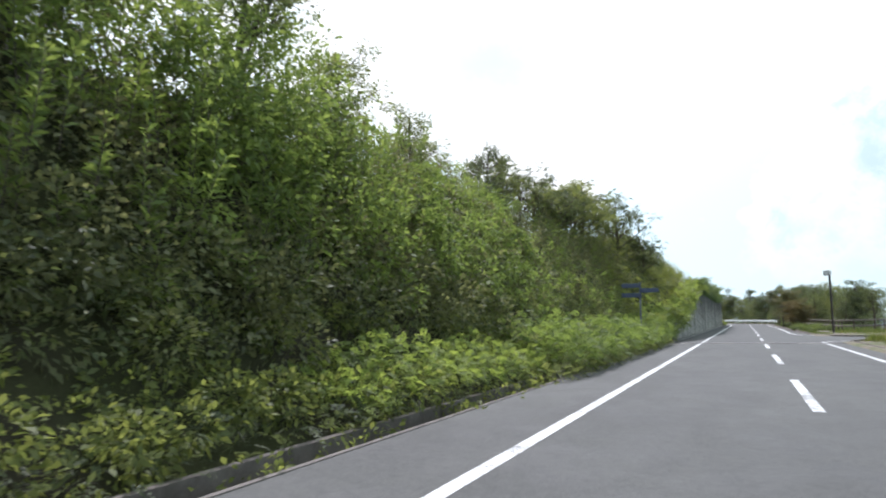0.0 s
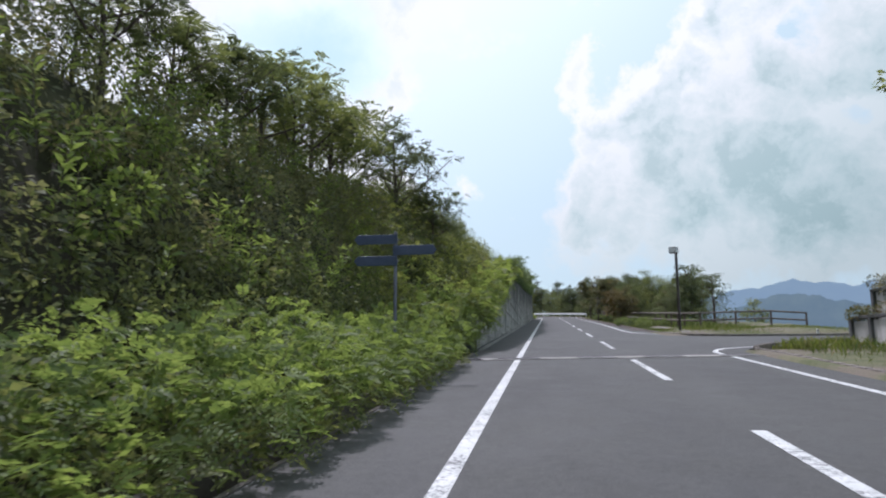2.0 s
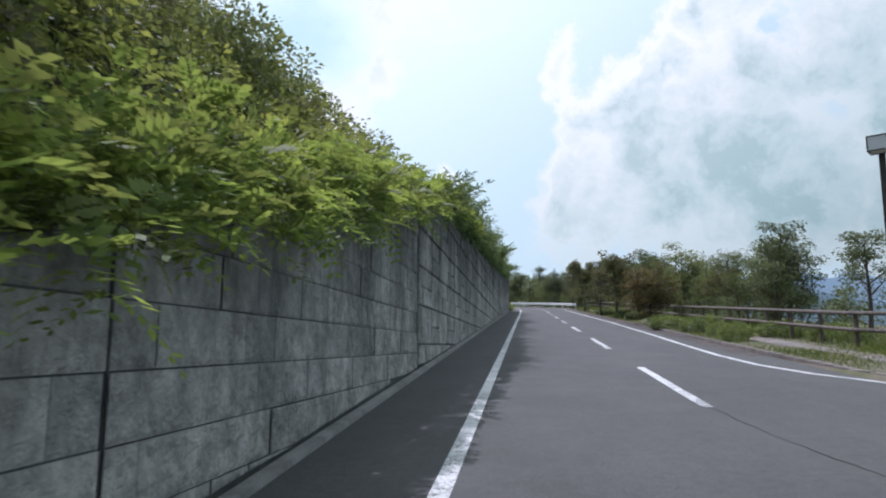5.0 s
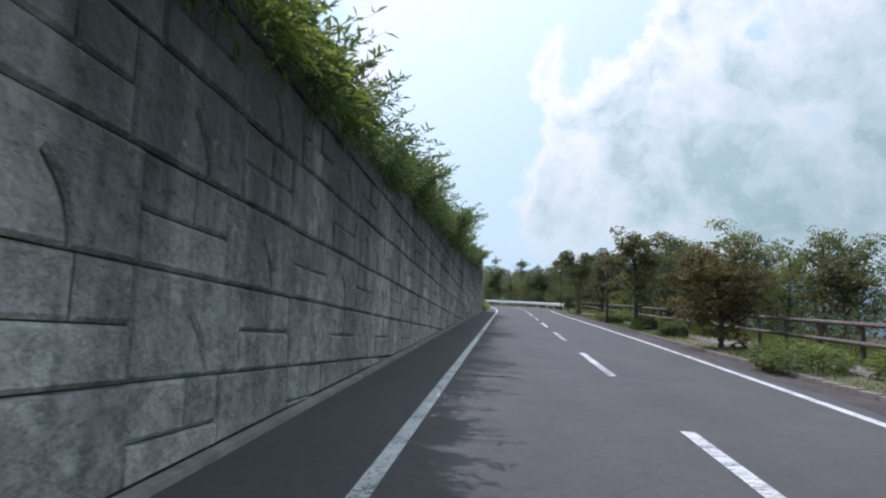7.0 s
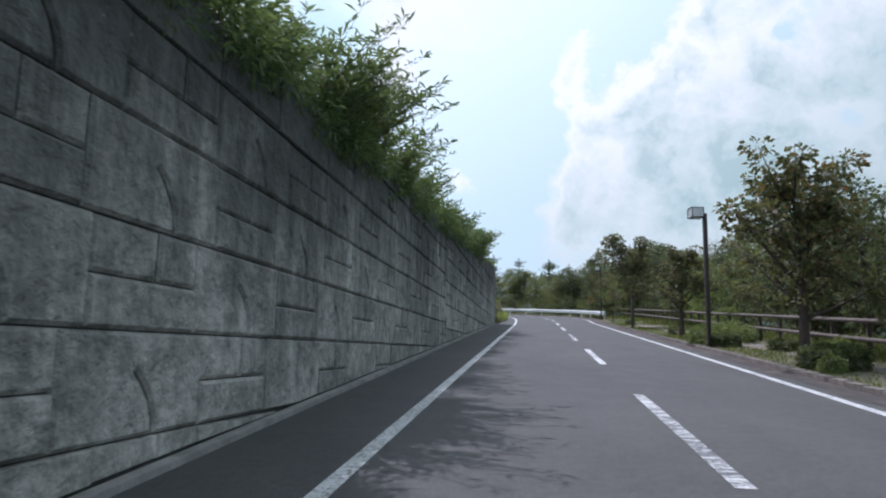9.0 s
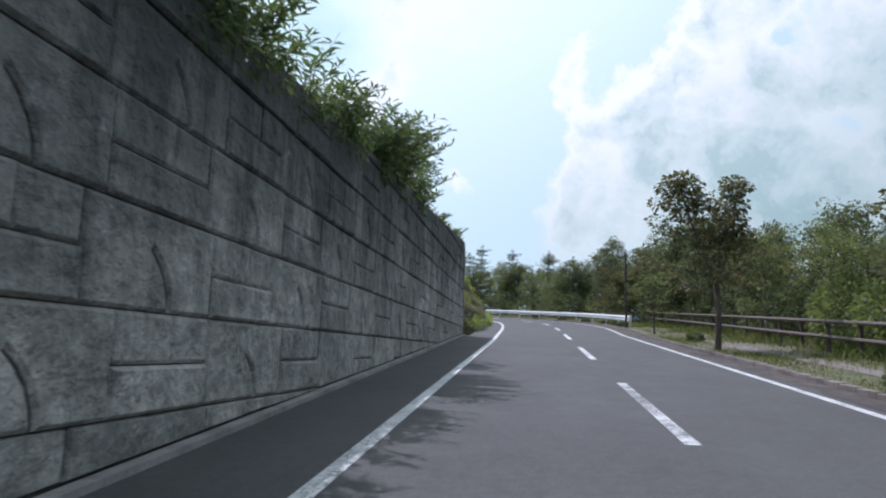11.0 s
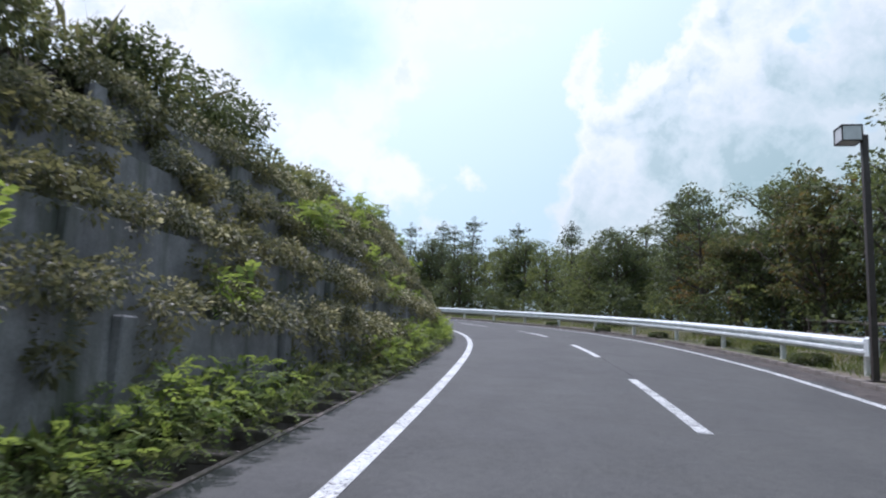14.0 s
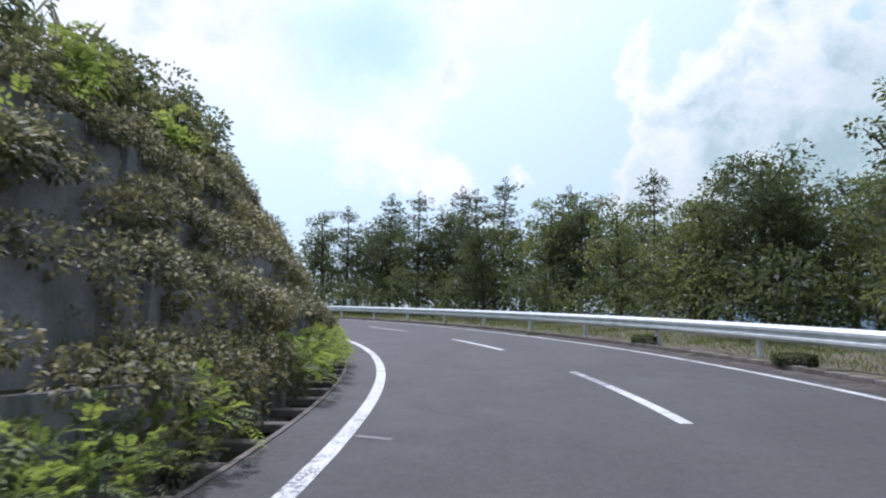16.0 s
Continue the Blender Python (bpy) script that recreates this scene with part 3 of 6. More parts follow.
tagged(new("road", strip("road", road_s, ((left_edge, 0), (-2.8, 0), (0, 0), (2.64, 0), (right_edge, 0)), ASPHALT)),
       label="two-lane worn grey asphalt road climbing a hill", category="road", kind="structure")


def poly_on_road(name, pts, mat, up):
    return mesh_of(name, [(x, y, GRADE * y + up) for x, y in pts], [tuple(range(len(pts)))], mat)


side_pts = ((5.52, 36.6), (6.0, 38.2), (6.9, 39.9), (8.2, 41.2), (9.8, 42.2), (14, 43.2), (34, 44.5), (34, 48.6), (14, 48.3), (9.1, 48.3), (7.5, 48.7), (6.3, 49.7), (5.75, 51.0), (5.52, 52.6))
tagged(new("side_road", poly_on_road("side_road", side_pts, ASPHALT, 0.0)), label="grey asphalt side road joining the main road", category="road", kind="structure")


def ribbon(name, pts, width, mat, up=0.005):
    """A painted line along plan points."""
    pts = np.array(pts, float)
    t = unit(np.gradient(pts, axis=0))
    nrm = np.stack([t[:, 1], -t[:, 0]], 1) * width / 2
    a, b = pts - nrm, pts + nrm
    k = len(pts)
    verts = [(x, y, GRADE * y + up) for x, y in np.concatenate([a, b])]
    return mesh_of(name, verts, [(i, k + i, k + i + 1, i + 1) for i in range(k - 1)], mat)


def line_pts(d, s0, s1, step=1.0):
    ss = np.arange(s0, s1 + 0.01, step)
    return at(ss, d(ss) if callable(d) else d)[:, :2]


tagged(new("edge_line", ribbon("edge_line", line_pts(left_line, -40, 240), 0.15, PAINT)), label="solid white edge line along the wall side", category="road marking", kind="structure")
near_right = [(4.72, y) for y in range(-40, 36)] + [(4.70, 36.2), (4.74, 36.9), (4.95, 37.8), (5.35, 38.6), (6.27, 39.5), (7.6, 40.4), (9.3, 41.4), (12, 42.3)]
tagged(new("edge_line", ribbon("edge_line", near_right, 0.15, PAINT)), label="solid white edge line bending into the side road", category="road marking", kind="structure")
far_right = [(9.0, 48.7), (7.6, 49.1), (6.5, 50.1), (5.6, 51.6), (4.95, 53.0), (4.55, 54.6), (4.42, 57), (4.45, 60), (4.58, 66), (4.7, 74)] + [tuple(p) for p in line_pts(right_line, 80, 240)]
tagged(new("edge_line", ribbon("edge_line", far_right, 0.15, PAINT)), label="solid white edge line along the verge", category="road marking", kind="structure")
for k in range(-2, 23):
    s0 = 8.98 + 9.98 * k
    tagged(new("centre_dash", ribbon("centre_dash", line_pts(0.0, s0, s0 + 4.98, 0.83), 0.15, PAINT_WORN)), label="worn white dash of the centre line", category="road marking",
           group="dashes of the centre line", kind="structure")

# two thin cracks that run on from dashes of the centre line
for s0, s1, d0 in ((45.2, 48.86, 0.5), (134.2, 138.68, 0.09)):
    ss = np.arange(s0, s1, 0.11)
    d = 0.03 + (d0 - 0.03) * ((s1 - ss) / (s1 - s0)) ** 1.4 + 0.015 * np.sin(ss * 2.1) + 0.012 * np.sin(ss * 7.3) + 0.008 * np.sin(ss * 19.7)
    tagged(new("road_crack", ribbon("road_crack", at(ss, d)[:, :2], 0.01 + 0.005 * np.sin(ss * 3.7)[:, None], CRACK, 0.003)), label="thin dark crack running on from a centre dash", category="crack",
           group="cracks in the road", kind="structure")

tagged(new("paint_smear", ribbon("paint_smear", ((-2.36, 147.18), (-2.2, 147.14), (-2.0, 147.1)), 0.1, PAINT_FAINT)), label="short worn smear of white paint on the asphalt", category="road marking", kind="structure")

# silt and grit that gather beside the kerb
gs_ = np.arange(57, 200, 0.7)
inner = np.where(gs_ < 124, 2.92, right_edge(gs_) - 0.62) + 0.07 * np.sin(gs_ * 1.7) + 0.05 * np.sin(gs_ * 4.3 + 1) + 0.04 * np.sin(gs_ * 9.1)
tagged(new("gutter", strip("gutter", gs_, ((lambda q: inner, 0.004), (lambda q: right_edge(q) - 0.004, 0.006)), GUTTER)), label="brown silt and grit along the kerb", category="gutter", kind="structure")

# ---------------------------------------------------------------- drains


def laid(x, y, z, turn):
    """A pose that lies on the climbing plane of the road."""
    a = radians(turn)
    e1, e2 = Vector((math.cos(a), math.sin(a), GRADE * math.sin(a))), Vector((-math.sin(a), math.cos(a), GRADE * math.cos(a)))
    return Matrix.Translation((x, y, z)) @ Matrix((e1.normalized(), e2.normalized(), e1.cross(e2).normalized())).transposed().to_4x4()


def lip_run(name, ss, d0, d1, mat):
    """The side of an open channel: top, both faces."""
    return strip(name, ss, ((d0, -0.5), (d0, 0.012), (d1, 0.012), (d1, -0.5)), mat)


def open_drain(s0, s1, bars, edge):
    """An open channel whose near side is the edge of the asphalt."""
    ss = np.arange(s0, s1 + 0.01, 1.0)
    t = empty("roadside_drain", at(s0, edge - 0.3, 0), label="open concrete roadside drain with crossbars, overgrown", category="drain")
    inv = t.matrix_basis.inverted()
    part("near_lip", lip_run("near_lip", ss, edge - 0.06, edge - 0.004, DRAIN), t, m=inv)
    part("far_lip", lip_run("far_lip", ss, edge - 0.63, edge - 0.54, DRAIN), t, m=inv)
    part("bottom", strip("bottom", ss, ((edge - 0.54, -0.42), (edge - 0.06, -0.42)), DRAIN), t, m=inv)
    bar = bm_mesh("crossbar", bm_box((0.48, 0.16, 0.09), (0, 0, 0), 0.012), DRAIN)
    for s in bars:
        p = at(s, edge - 0.3, -0.05)
        part("crossbar", bar, t, m=inv @ laid(*p, math.degrees(heading(s))))
    return t


open_drain(-20, 37.9, (), L_EDGE)
open_drain(120.5, 190, np.arange(121, 189, 0.95), -3.88)

# the channel that crosses the road
DRAIN_TURN = math.degrees(math.atan2(0.19, 1.0))
drain = empty("cross_drain", (-1.6, 34.12, GRADE * 34.12 + 0.004), label="concrete cross drain with steel grates in the asphalt", category="drain")
dm = laid(0, 0, 0.004, DRAIN_TURN)
for v in (-0.29, 0.29):
    part("lip", bm_mesh("lip", bm_box((7.3, 0.07, 0.02), (3.65, v, 0.0), 0.004), CONCRETE), drain, m=dm)
# a near-black sheet paints the shade of the channel; the road is not hollow
part("channel", bm_mesh("channel", bm_box((7.2, 0.5, 0.008), (3.65, 0, -0.002)), DRAIN_SHADE), drain, "near-black sheet standing for the shade under the grates", m=dm)
for a, b, kind in ((0.0, 0.42, "c"), (0.44, 1.48, "g"), (1.5, 2.0, "c"), (2.02, 2.46, "c"), (2.48, 3.44, "f"), (3.46, 4.2, "c"), (4.22, 5.2, "f"), (5.22, 6.2, "c"), (6.22, 7.2, "f")):
    if kind == "c":
        part("cover", bm_mesh("cover", bm_box((b - a, 0.5, 0.02), ((a + b) / 2, 0, 0.002), 0.006), CONCRETE), drain, m=dm)
        continue
    g = part("grate", bm_mesh("grate", bm_box((b - a, 0.03, 0.018), ((a + b) / 2, -0.24, 0.006), 0.003), STEEL), drain, "steel bar grate", m=dm)
    part("grate_rim", bm_mesh("grate_rim", bm_box((b - a, 0.03, 0.018), ((a + b) / 2, 0.24, 0.006), 0.003), STEEL), g)
    n = 22 if kind == "g" else 40
    bar = bm_mesh("bar", bm_box((0.018 if kind == "g" else 0.016, 0.46, 0.016), (0, 0, 0.006)), STEEL)
    for k in range(n):
        part("bar", bar, g, m=pose(a + (k + 0.5) * (b - a) / n, 0, 0))
pit = empty("drain_grate", (-1.86, 34.05, GRADE * 34.05 + 0.004), label="square steel grate over the roadside drain", category="drain")
for k in range(9):
    part("bar", bm_mesh("bar", bm_box((0.46, 0.02, 0.016), (0, -0.26 + 0.065 * k, 0.008)), STEEL), pit, m=laid(0, 0, 0.004, 10))
    part("cross_bar", bm_mesh("cross_bar", bm_box((0.014, 0.56, 0.012), (-0.22 + 0.055 * k, 0, 0.006)), STEEL), pit, m=laid(0, 0, 0.004, 10))

# ---------------------------------------------------------------- guard rail
RAIL_D, RAIL_S0, RAIL_S1 = 4.62, 135.3, 236.0
rail = empty("guardrail", at(RAIL_S0, RAIL_D), label="white painted steel guard rail on posts round the bend", category="guardrail")
inv = rail.matrix_basis.inverted()
profile = ((0.0, 0.79), (-0.03, 0.76), (-0.085, 0.72), (-0.085, 0.67), (-0.02, 0.63), (-0.02, 0.60), (-0.085, 0.56), (-0.085, 0.51), (-0.03, 0.47), (0.0, 0.445))
rs = np.arange(RAIL_S0, RAIL_S1, 1.0)
front = [(RAIL_D + a, b) for a, b in profile]
beam = strip("beam", rs, front + [(RAIL_D + a + 0.008, b) for a, b in reversed(profile)] + front[:1], RAIL)
part("beam", beam, rail, "corrugated white steel beam", m=inv)
post = bm_mesh("post", bm_box((0.12, 0.12, 1.0), (0, 0, 0.26), 0.02), RAIL_POST)
block = bm_mesh("bracket", bm_box((0.1, 0.09, 0.2), (-0.04, 0, 0.62), 0.01), RAIL_POST)
for s in np.arange(RAIL_S0 + 0.3, RAIL_S1, 4.0):
    m = inv @ pose(*at(s, RAIL_D + 0.09), 0, 0, math.degrees(heading(s)))
    p = part("post", post, rail, m=m)
    part("bracket", block, p)
part("end_cap", bm_mesh("end_cap", bm_box((0.2, 0.3, 0.42), (0, 0, 0), 0.05), RAIL), rail, "rounded end cap", m=inv @ pose(*at(RAIL_S0, RAIL_D + 0.02, 0.62)))

# ---------------------------------------------------------------- lamps


def street_lamp(x, y, height, turn):
    z = float(ground(x, y))
    t = empty("street_lamp", (x, y, z - 0.02), turn, label="dark brown square lamp post with a pale box lantern", category="street lamp", group="lamps along the verge")
    part("pole", bm_mesh("pole", bm_box((0.11, 0.11, height), (0, 0, height / 2), 0.008), BROWN), t, "dark brown square post")
    part("base_plate", bm_mesh("base_plate", bm_box((0.24, 0.24, 0.03), (0, 0, 0.03), 0.006), BROWN), t)
    part("arm", bm_mesh("arm", bm_box((0.2, 0.07, 0.07), (-0.1, 0, height - 0.05), 0.006), BROWN), t)
    head = part("lantern", bm_mesh("lantern", bm_box((0.34, 0.34, 0.28), (-0.27, 0, height + 0.0), 0.01), LAMP_SIDE), t, "pale grey box lantern")
    w = 0.172
    for sx in (-1, 1):
        for sy in (-1, 1):
            part("corner_trim", bm_mesh("corner_trim", bm_box((0.024, 0.024, 0.3), (-0.27 + sx * w, sy * w, height), 0.004), BROWN), head)
    for sz in (-0.145, 0.145):
        for sx in (-1, 1):
            part("edge_trim", bm_mesh("edge_trim", bm_box((0.024, 0.36, 0.022), (-0.27 + sx * w, 0, height + sz), 0.004), BROWN), head)
            part("edge_trim", bm_mesh("edge_trim", bm_box((0.36, 0.024, 0.022), (-0.27, sx * w, height + sz), 0.004), BROWN), head)
    return t


street_lamp(6.98, 54.1, 4.27, 55)
street_lamp(5.72, 94.8, 4.02, 10)
street_lamp(6.27, 134.6, 4.5, 0)

# ---------------------------------------------------------------- signpost on the bank
post_z = float(ground(-2.8, 29.35))
signpost = empty("signpost", (-2.8, 29.35, post_z - 0.05), label="slim grey signpost with three blue direction boards, in the hedge", category="signpost")
rise_ = 4.72 - post_z + 0.05
v, f = tube([((0, 0, 0), 0.034), ((0, 0, rise_ * 0.5), 0.034), ((0, 0, rise_), 0.034)], 12)
part("pole", mesh_of("pole", v, f, SIGN_POLE, True), signpost, "grey steel pole")
v, f = tube([((0, 0, rise_), 0.038), ((0, 0, rise_ + 0.02), 0.036), ((0, 0, rise_ + 0.03), 0.012)], 12)
part("cap", mesh_of("cap", v, f, SIGN_POLE, True), signpost)


def board(way, low, length):
    """A pointed direction board to one side of the pole; way is -1 or 1."""
    h, tip = 0.19, 0.07
    outline = [(0.0, 0), (length - tip, 0), (length, h / 2), (length - tip, h), (0.0, h)]
    bm = bmesh.new()
    near = [bm.verts.new((way * a - way * 0.045, -0.05, b)) for a, b in outline]
    face = bm.faces.new(near)
    out = bmesh.ops.extrude_face_region(bm, geom=[face])
    bmesh.ops.translate(bm, vec=(0, 0.022, 0), verts=[e for e in out["geom"] if isinstance(e, bmesh.types.BMVert)])
    bmesh.ops.recalc_face_normals(bm, faces=bm.faces)
    bmesh.ops.bevel(bm, geom=bm.edges[:], offset=0.004, segments=1, affect="EDGES")
    b = part("board", bm_mesh("board", bm, SIGN_BLUE), signpost, "dull blue pointed direction board", m=pose(0, 0, low))
    part("clamp", bm_mesh("clamp", bm_box((0.1, 0.1, 0.035), (0, 0, h / 2), 0.008), SIGN_POLE), b)


board(-1, rise_ - 0.22, 0.86)
board(1, rise_ - 0.44, 0.86)
board(-1, rise_ - 0.64, 0.86)

# ---------------------------------------------------------------- marker on the kerb
marker = empty("kerb_marker", (11.8, 48.8, GRADE * 48.8 - 0.02), label="small white reflector post on the kerb of the side road", category="marker post")
part("post", bm_mesh("post", bm_box((0.09, 0.07, 0.3), (0, 0, 0.15), 0.012), RAIL_POST), marker)
part("reflector", bm_mesh("reflector", bm_box((0.06, 0.012, 0.06), (0, -0.038, 0.24), 0.004), BROWN), marker, "dark reflector plate")

# ---------------------------------------------------------------- fence
FENCE = ((14.4, 57.6), (7.9, 56.5), (7.75, 70), (7.75, 86), (8.2, 104), (8.9, 124), (9.3, 135), (9.2, 147))


def walk_points(pts, gap):
    pts = np.array(pts, float)
    run = np.concatenate([[0], np.cumsum(np.linalg.norm(np.diff(pts, axis=0), axis=1))])
    q = np.arange(0, run[-1], gap)
    return np.stack([np.interp(q, run, pts[:, 0]), np.interp(q, run, pts[:, 1])], 1)


def fence_line(pts, gap=2.0):
    spots = walk_points(pts, gap)
    zs = ground(spots[:, 0], spots[:, 1])
    t = empty("fence", (*spots[0], zs[0]), label="brown timber post and rail fence along the verge", category="fence")
    inv_ = t.matrix_basis.inverted()
    post_ = bm_mesh("post", bm_box((0.09, 0.09, 1.12), (0.07, 0, 0.33), 0.012), TIMBER_POST)
    for i, (p, z) in enumerate(zip(spots, zs)):
        part("post", post_, t, m=inv_ @ pose(*p, z))
        if i + 1 < len(spots):
            a, b = Vector((*p, z)), Vector((*spots[i + 1], zs[i + 1]))
            for h in (0.45, 0.86):
                v, f = tube([(a + Vector((0, 0, h)), 0.05), (b + Vector((0, 0, h)), 0.05)], 8)
                part("rail", mesh_of("rail", v, f, TIMBER), t, m=inv_)
    return t


fence_line(FENCE)

# ---------------------------------------------------------------- trees


def grow(rng, height, spread, first, limbs, lean=0.0, thick=1.0):
    """Trunk and limbs as rings, and the ends of the twigs."""
    top = np.array([lean * height, 0.15 * lean * height, height * 0.82])
    r0 = (0.022 * height + 0.02) * thick
    trunk = [(tuple(top * t + np.array([0.06 * math.sin(5 * t), 0.05 * math.sin(4 * t + 1), 0]) * height * 0.2), r0 * (1 - 0.8 * t)) for t in np.linspace(0, 1, 7)]
    tubes, ends = [trunk], [np.array(trunk[-1][0])]
    for k in range(limbs):
        t = first + (0.97 - first) * (k + rng.uniform(0, 0.8)) / limbs
        base = np.array([np.interp(t, np.linspace(0, 1, 7), [p[0][i] for p in trunk]) for i in range(3)])
        az = k * 2.4 + rng.uniform(-0.5, 0.5)
        reach = spread * rng.uniform(0.65, 1.1) * (1 - 0.55 * max(0, (t - first) / (1 - first)) ** 1.3)
        w = np.array([math.cos(az), math.sin(az), rng.uniform(0.35, 0.9)])
        pts = [base + w * reach * q + np.array([0, 0, 0.12 * reach * q * q]) for q in (0, 0.35, 0.7, 1.0)]
        r = r0 * 0.45 * (1 - 0.5 * t)
        tubes.append([(tuple(p), r * (1 - 0.75 * q)) for p, q in zip(pts, (0, 0.35, 0.7, 1))])
        ends += [pts[2], pts[3]]
        for _ in range(3):
            q = rng.uniform(0.4, 0.95)
            b = base + w * reach * q
            e = b + unit(rng.normal(size=3) + np.array([0, 0, 0.4])) * reach * 0.42
            tubes.append([(tuple(b), r * 0.4), (tuple((b + e) / 2 + rng.normal(size=3) * 0.04), r * 0.28), (tuple(e), r * 0.12)])
            ends.append(e)
    return tubes, ends


def broadleaf(seed, height, spread, leaf, mat, first=0.3, limbs=11, per=90, lump=0.55, lean=0.0, aspect=0.55, fill=20, squash=0.62, thick=1.0, spires=0):
    """Meshes of a broad-leaved tree: wood and crown; spires are steep leaders that break the outline."""
    rng = np.random.default_rng(seed)
    tubes, ends = grow(rng, height, spread, first, limbs, lean, thick)
    for k in range(spires):
        az, t = k * 2.4 + rng.uniform(-0.5, 0.5), rng.uniform(0.45, 0.8)
        b = np.array([lean * height * t * 0.82, 0, height * t * 0.82])
        w = np.array([math.cos(az) * 0.6, math.sin(az) * 0.6, 1.0]) * height * rng.uniform(0.2, 0.36)
        tubes.append([(tuple(b), 0.03), (tuple(b + w * 0.5 + rng.normal(size=3) * 0.03), 0.02), (tuple(b + w), 0.006)])
        ends += [b + w * q for q in (0.55, 0.8, 1.0)]
    wood = join_tubes("trunk", tubes, BARK, 4)
    spots, outs = [], []
    extra = [np.array([lean * height * 0.6, 0, height * (first + 0.62 * (1 - first) * rng.uniform(0.1, 1))]) + unit(rng.normal(size=3)) * spread * rng.uniform(0.2, 0.7) for _ in range(fill)]
    for e in ends + extra:
        r = lump * rng.uniform(0.55, 1.25)
        p, w = clump(e, (r, r, r * squash), int(per * rng.uniform(0.5, 1.3)), rng)
        spots.append(p), outs.append(w)
    spots, outs = np.concatenate(spots), np.concatenate(outs)
    return wood, quads_mesh("crown", leaves(spots, leaf, rng, aspect, 0.45, outs), mat)


def pine(seed, height, spread, mat):
    """A pine: whorls of level boughs that carry flat plates of needles."""
    rng = np.random.default_rng(seed)
    r0 = 0.014 * height + 0.03
    bend = rng.normal(size=2) * 0.02
    trunk = [((bend[0] * height * math.sin(3 * t), bend[1] * height * math.sin(2.3 * t), height * t), r0 * (1 - 0.93 * t)) for t in np.linspace(0, 1, 8)]
    tubes, spots, outs = [trunk], [], []
    z, turn = height * 0.14, rng.uniform(0, 6)
    while z < height * 0.97:
        t = z / height
        base = np.array([np.interp(t, np.linspace(0, 1, 8), [p[0][i] for p in trunk]) for i in range(3)])
        reach = spread * (1.02 - t) ** 0.8 * (0.8 + 0.2 * min(1, t * 3))
        for k in range(5):
            if rng.uniform() < 0.12:
                continue
            az = turn + k * 1.257 + rng.uniform(-0.3, 0.3)
            w = np.array([math.cos(az), math.sin(az), 0.1 + 0.5 * t + rng.uniform(-0.12, 0.15)])
            L = reach * rng.uniform(0.6, 1.12)
            e = base + w * L
            tubes.append([(tuple(base), r0 * 0.3 * (1.1 - t)), (tuple((base + e) / 2 - np.array([0, 0, 0.06 * L])), r0 * 0.18 * (1.1 - t)), (tuple(e), 0.008)])
            plates = max(2, int(L / 0.42))
            for q in np.linspace(0.3, 1.0, plates):
                c = base + (e - base) * q + rng.normal(size=3) * np.array([0.12, 0.12, 0.05])
                p, o = clump(c, (0.4, 0.4, 0.13), 24, rng)
                o[:, 2] = abs(o[:, 2]) * 0.8 + 0.25
                spots.append(p), outs.append(o)
        turn += 0.9
        z += height * rng.uniform(0.052, 0.085)
    tip = np.array(trunk[-1][0])
    p, o = clump(tip - np.array([0, 0, 0.25]), (0.16, 0.16, 0.34), 40, rng)
    o[:, 2] = abs(o[:, 2]) + 0.8
    spots.append(p), outs.append(o)
    spots, outs = np.concatenate(spots), np.concatenate(outs)
    return join_tubes("trunk", tubes, PINE_BARK, 4), quads_mesh("crown", leaves(spots, 0.27, rng, 0.24, 0.3, outs), mat)


def forked(seed, mat):
    """A young tree whose crown parts into two heads over a wide skirt."""
    rng = np.random.default_rng(seed)
    tubes = [[((0, 0, 0), 0.1), ((0.03, 0, 1.0), 0.085), ((0, 0.03, 1.9), 0.075)]]
    spots, outs = [], []
    # heads: foot and top of the leader, reach of its boughs, how many
    for foot, top, reach, many in (((0, 0, 1.9), (-1.05, 0.1, 5.2), 1.0, 17), ((0, 0, 1.9), (0.62, -0.1, 5.05), 0.46, 10), ((0, 0, 1.3), (0.1, 0, 3.2), 1.5, 15)):
        foot, top = np.array(foot, float), np.array(top, float)
        tubes.append([(tuple(foot), 0.06), (tuple(foot * 0.5 + top * 0.5 + rng.normal(size=3) * 0.06), 0.04), (tuple(top), 0.012)])
        for k in range(many):
            q = 0.42 + 0.56 * k / (many - 1) if reach < 1.3 else 0.2 + 0.8 * k / (many - 1)
            b = foot + (top - foot) * q
            az = k * 2.4 + rng.uniform(-0.4, 0.4)
            L = reach * rng.uniform(0.55, 1.1) * (1.15 - 0.75 * max(0, q - 0.45) / 0.55)
            e = b + np.array([math.cos(az), math.sin(az), rng.uniform(0.1, 0.4)]) * L
            tubes.append([(tuple(b), 0.018), (tuple((b + e) / 2 + rng.normal(size=3) * 0.03), 0.013), (tuple(e), 0.005)])
            for c in (b * 0.45 + e * 0.55, e):
                p, o = clump(c, (0.34, 0.34, 0.17), int(rng.uniform(75, 120)), rng)
                spots.append(p), outs.append(o)
    spots, outs = np.concatenate(spots), np.concatenate(outs)
    return join_tubes("trunk", tubes, BARK, 5), quads_mesh("crown", leaves(spots, 0.125, rng, 0.6, 0.45, outs), mat)


def plant(meshes, x, y, label, turn=0.0, scale=1.0, group="", up=None, category="tree", sink=0.06):
    z = float(ground(x, y)) if up is None else up
    t = new("tree")
    t.matrix_basis = pose(x, y, z - sink, 0, 0, turn) @ Matrix.Scale(scale, 4)
    tagged(t, label, category, group)
    part("trunk", meshes[0], t)
    part("crown", meshes[1], t)
    return t


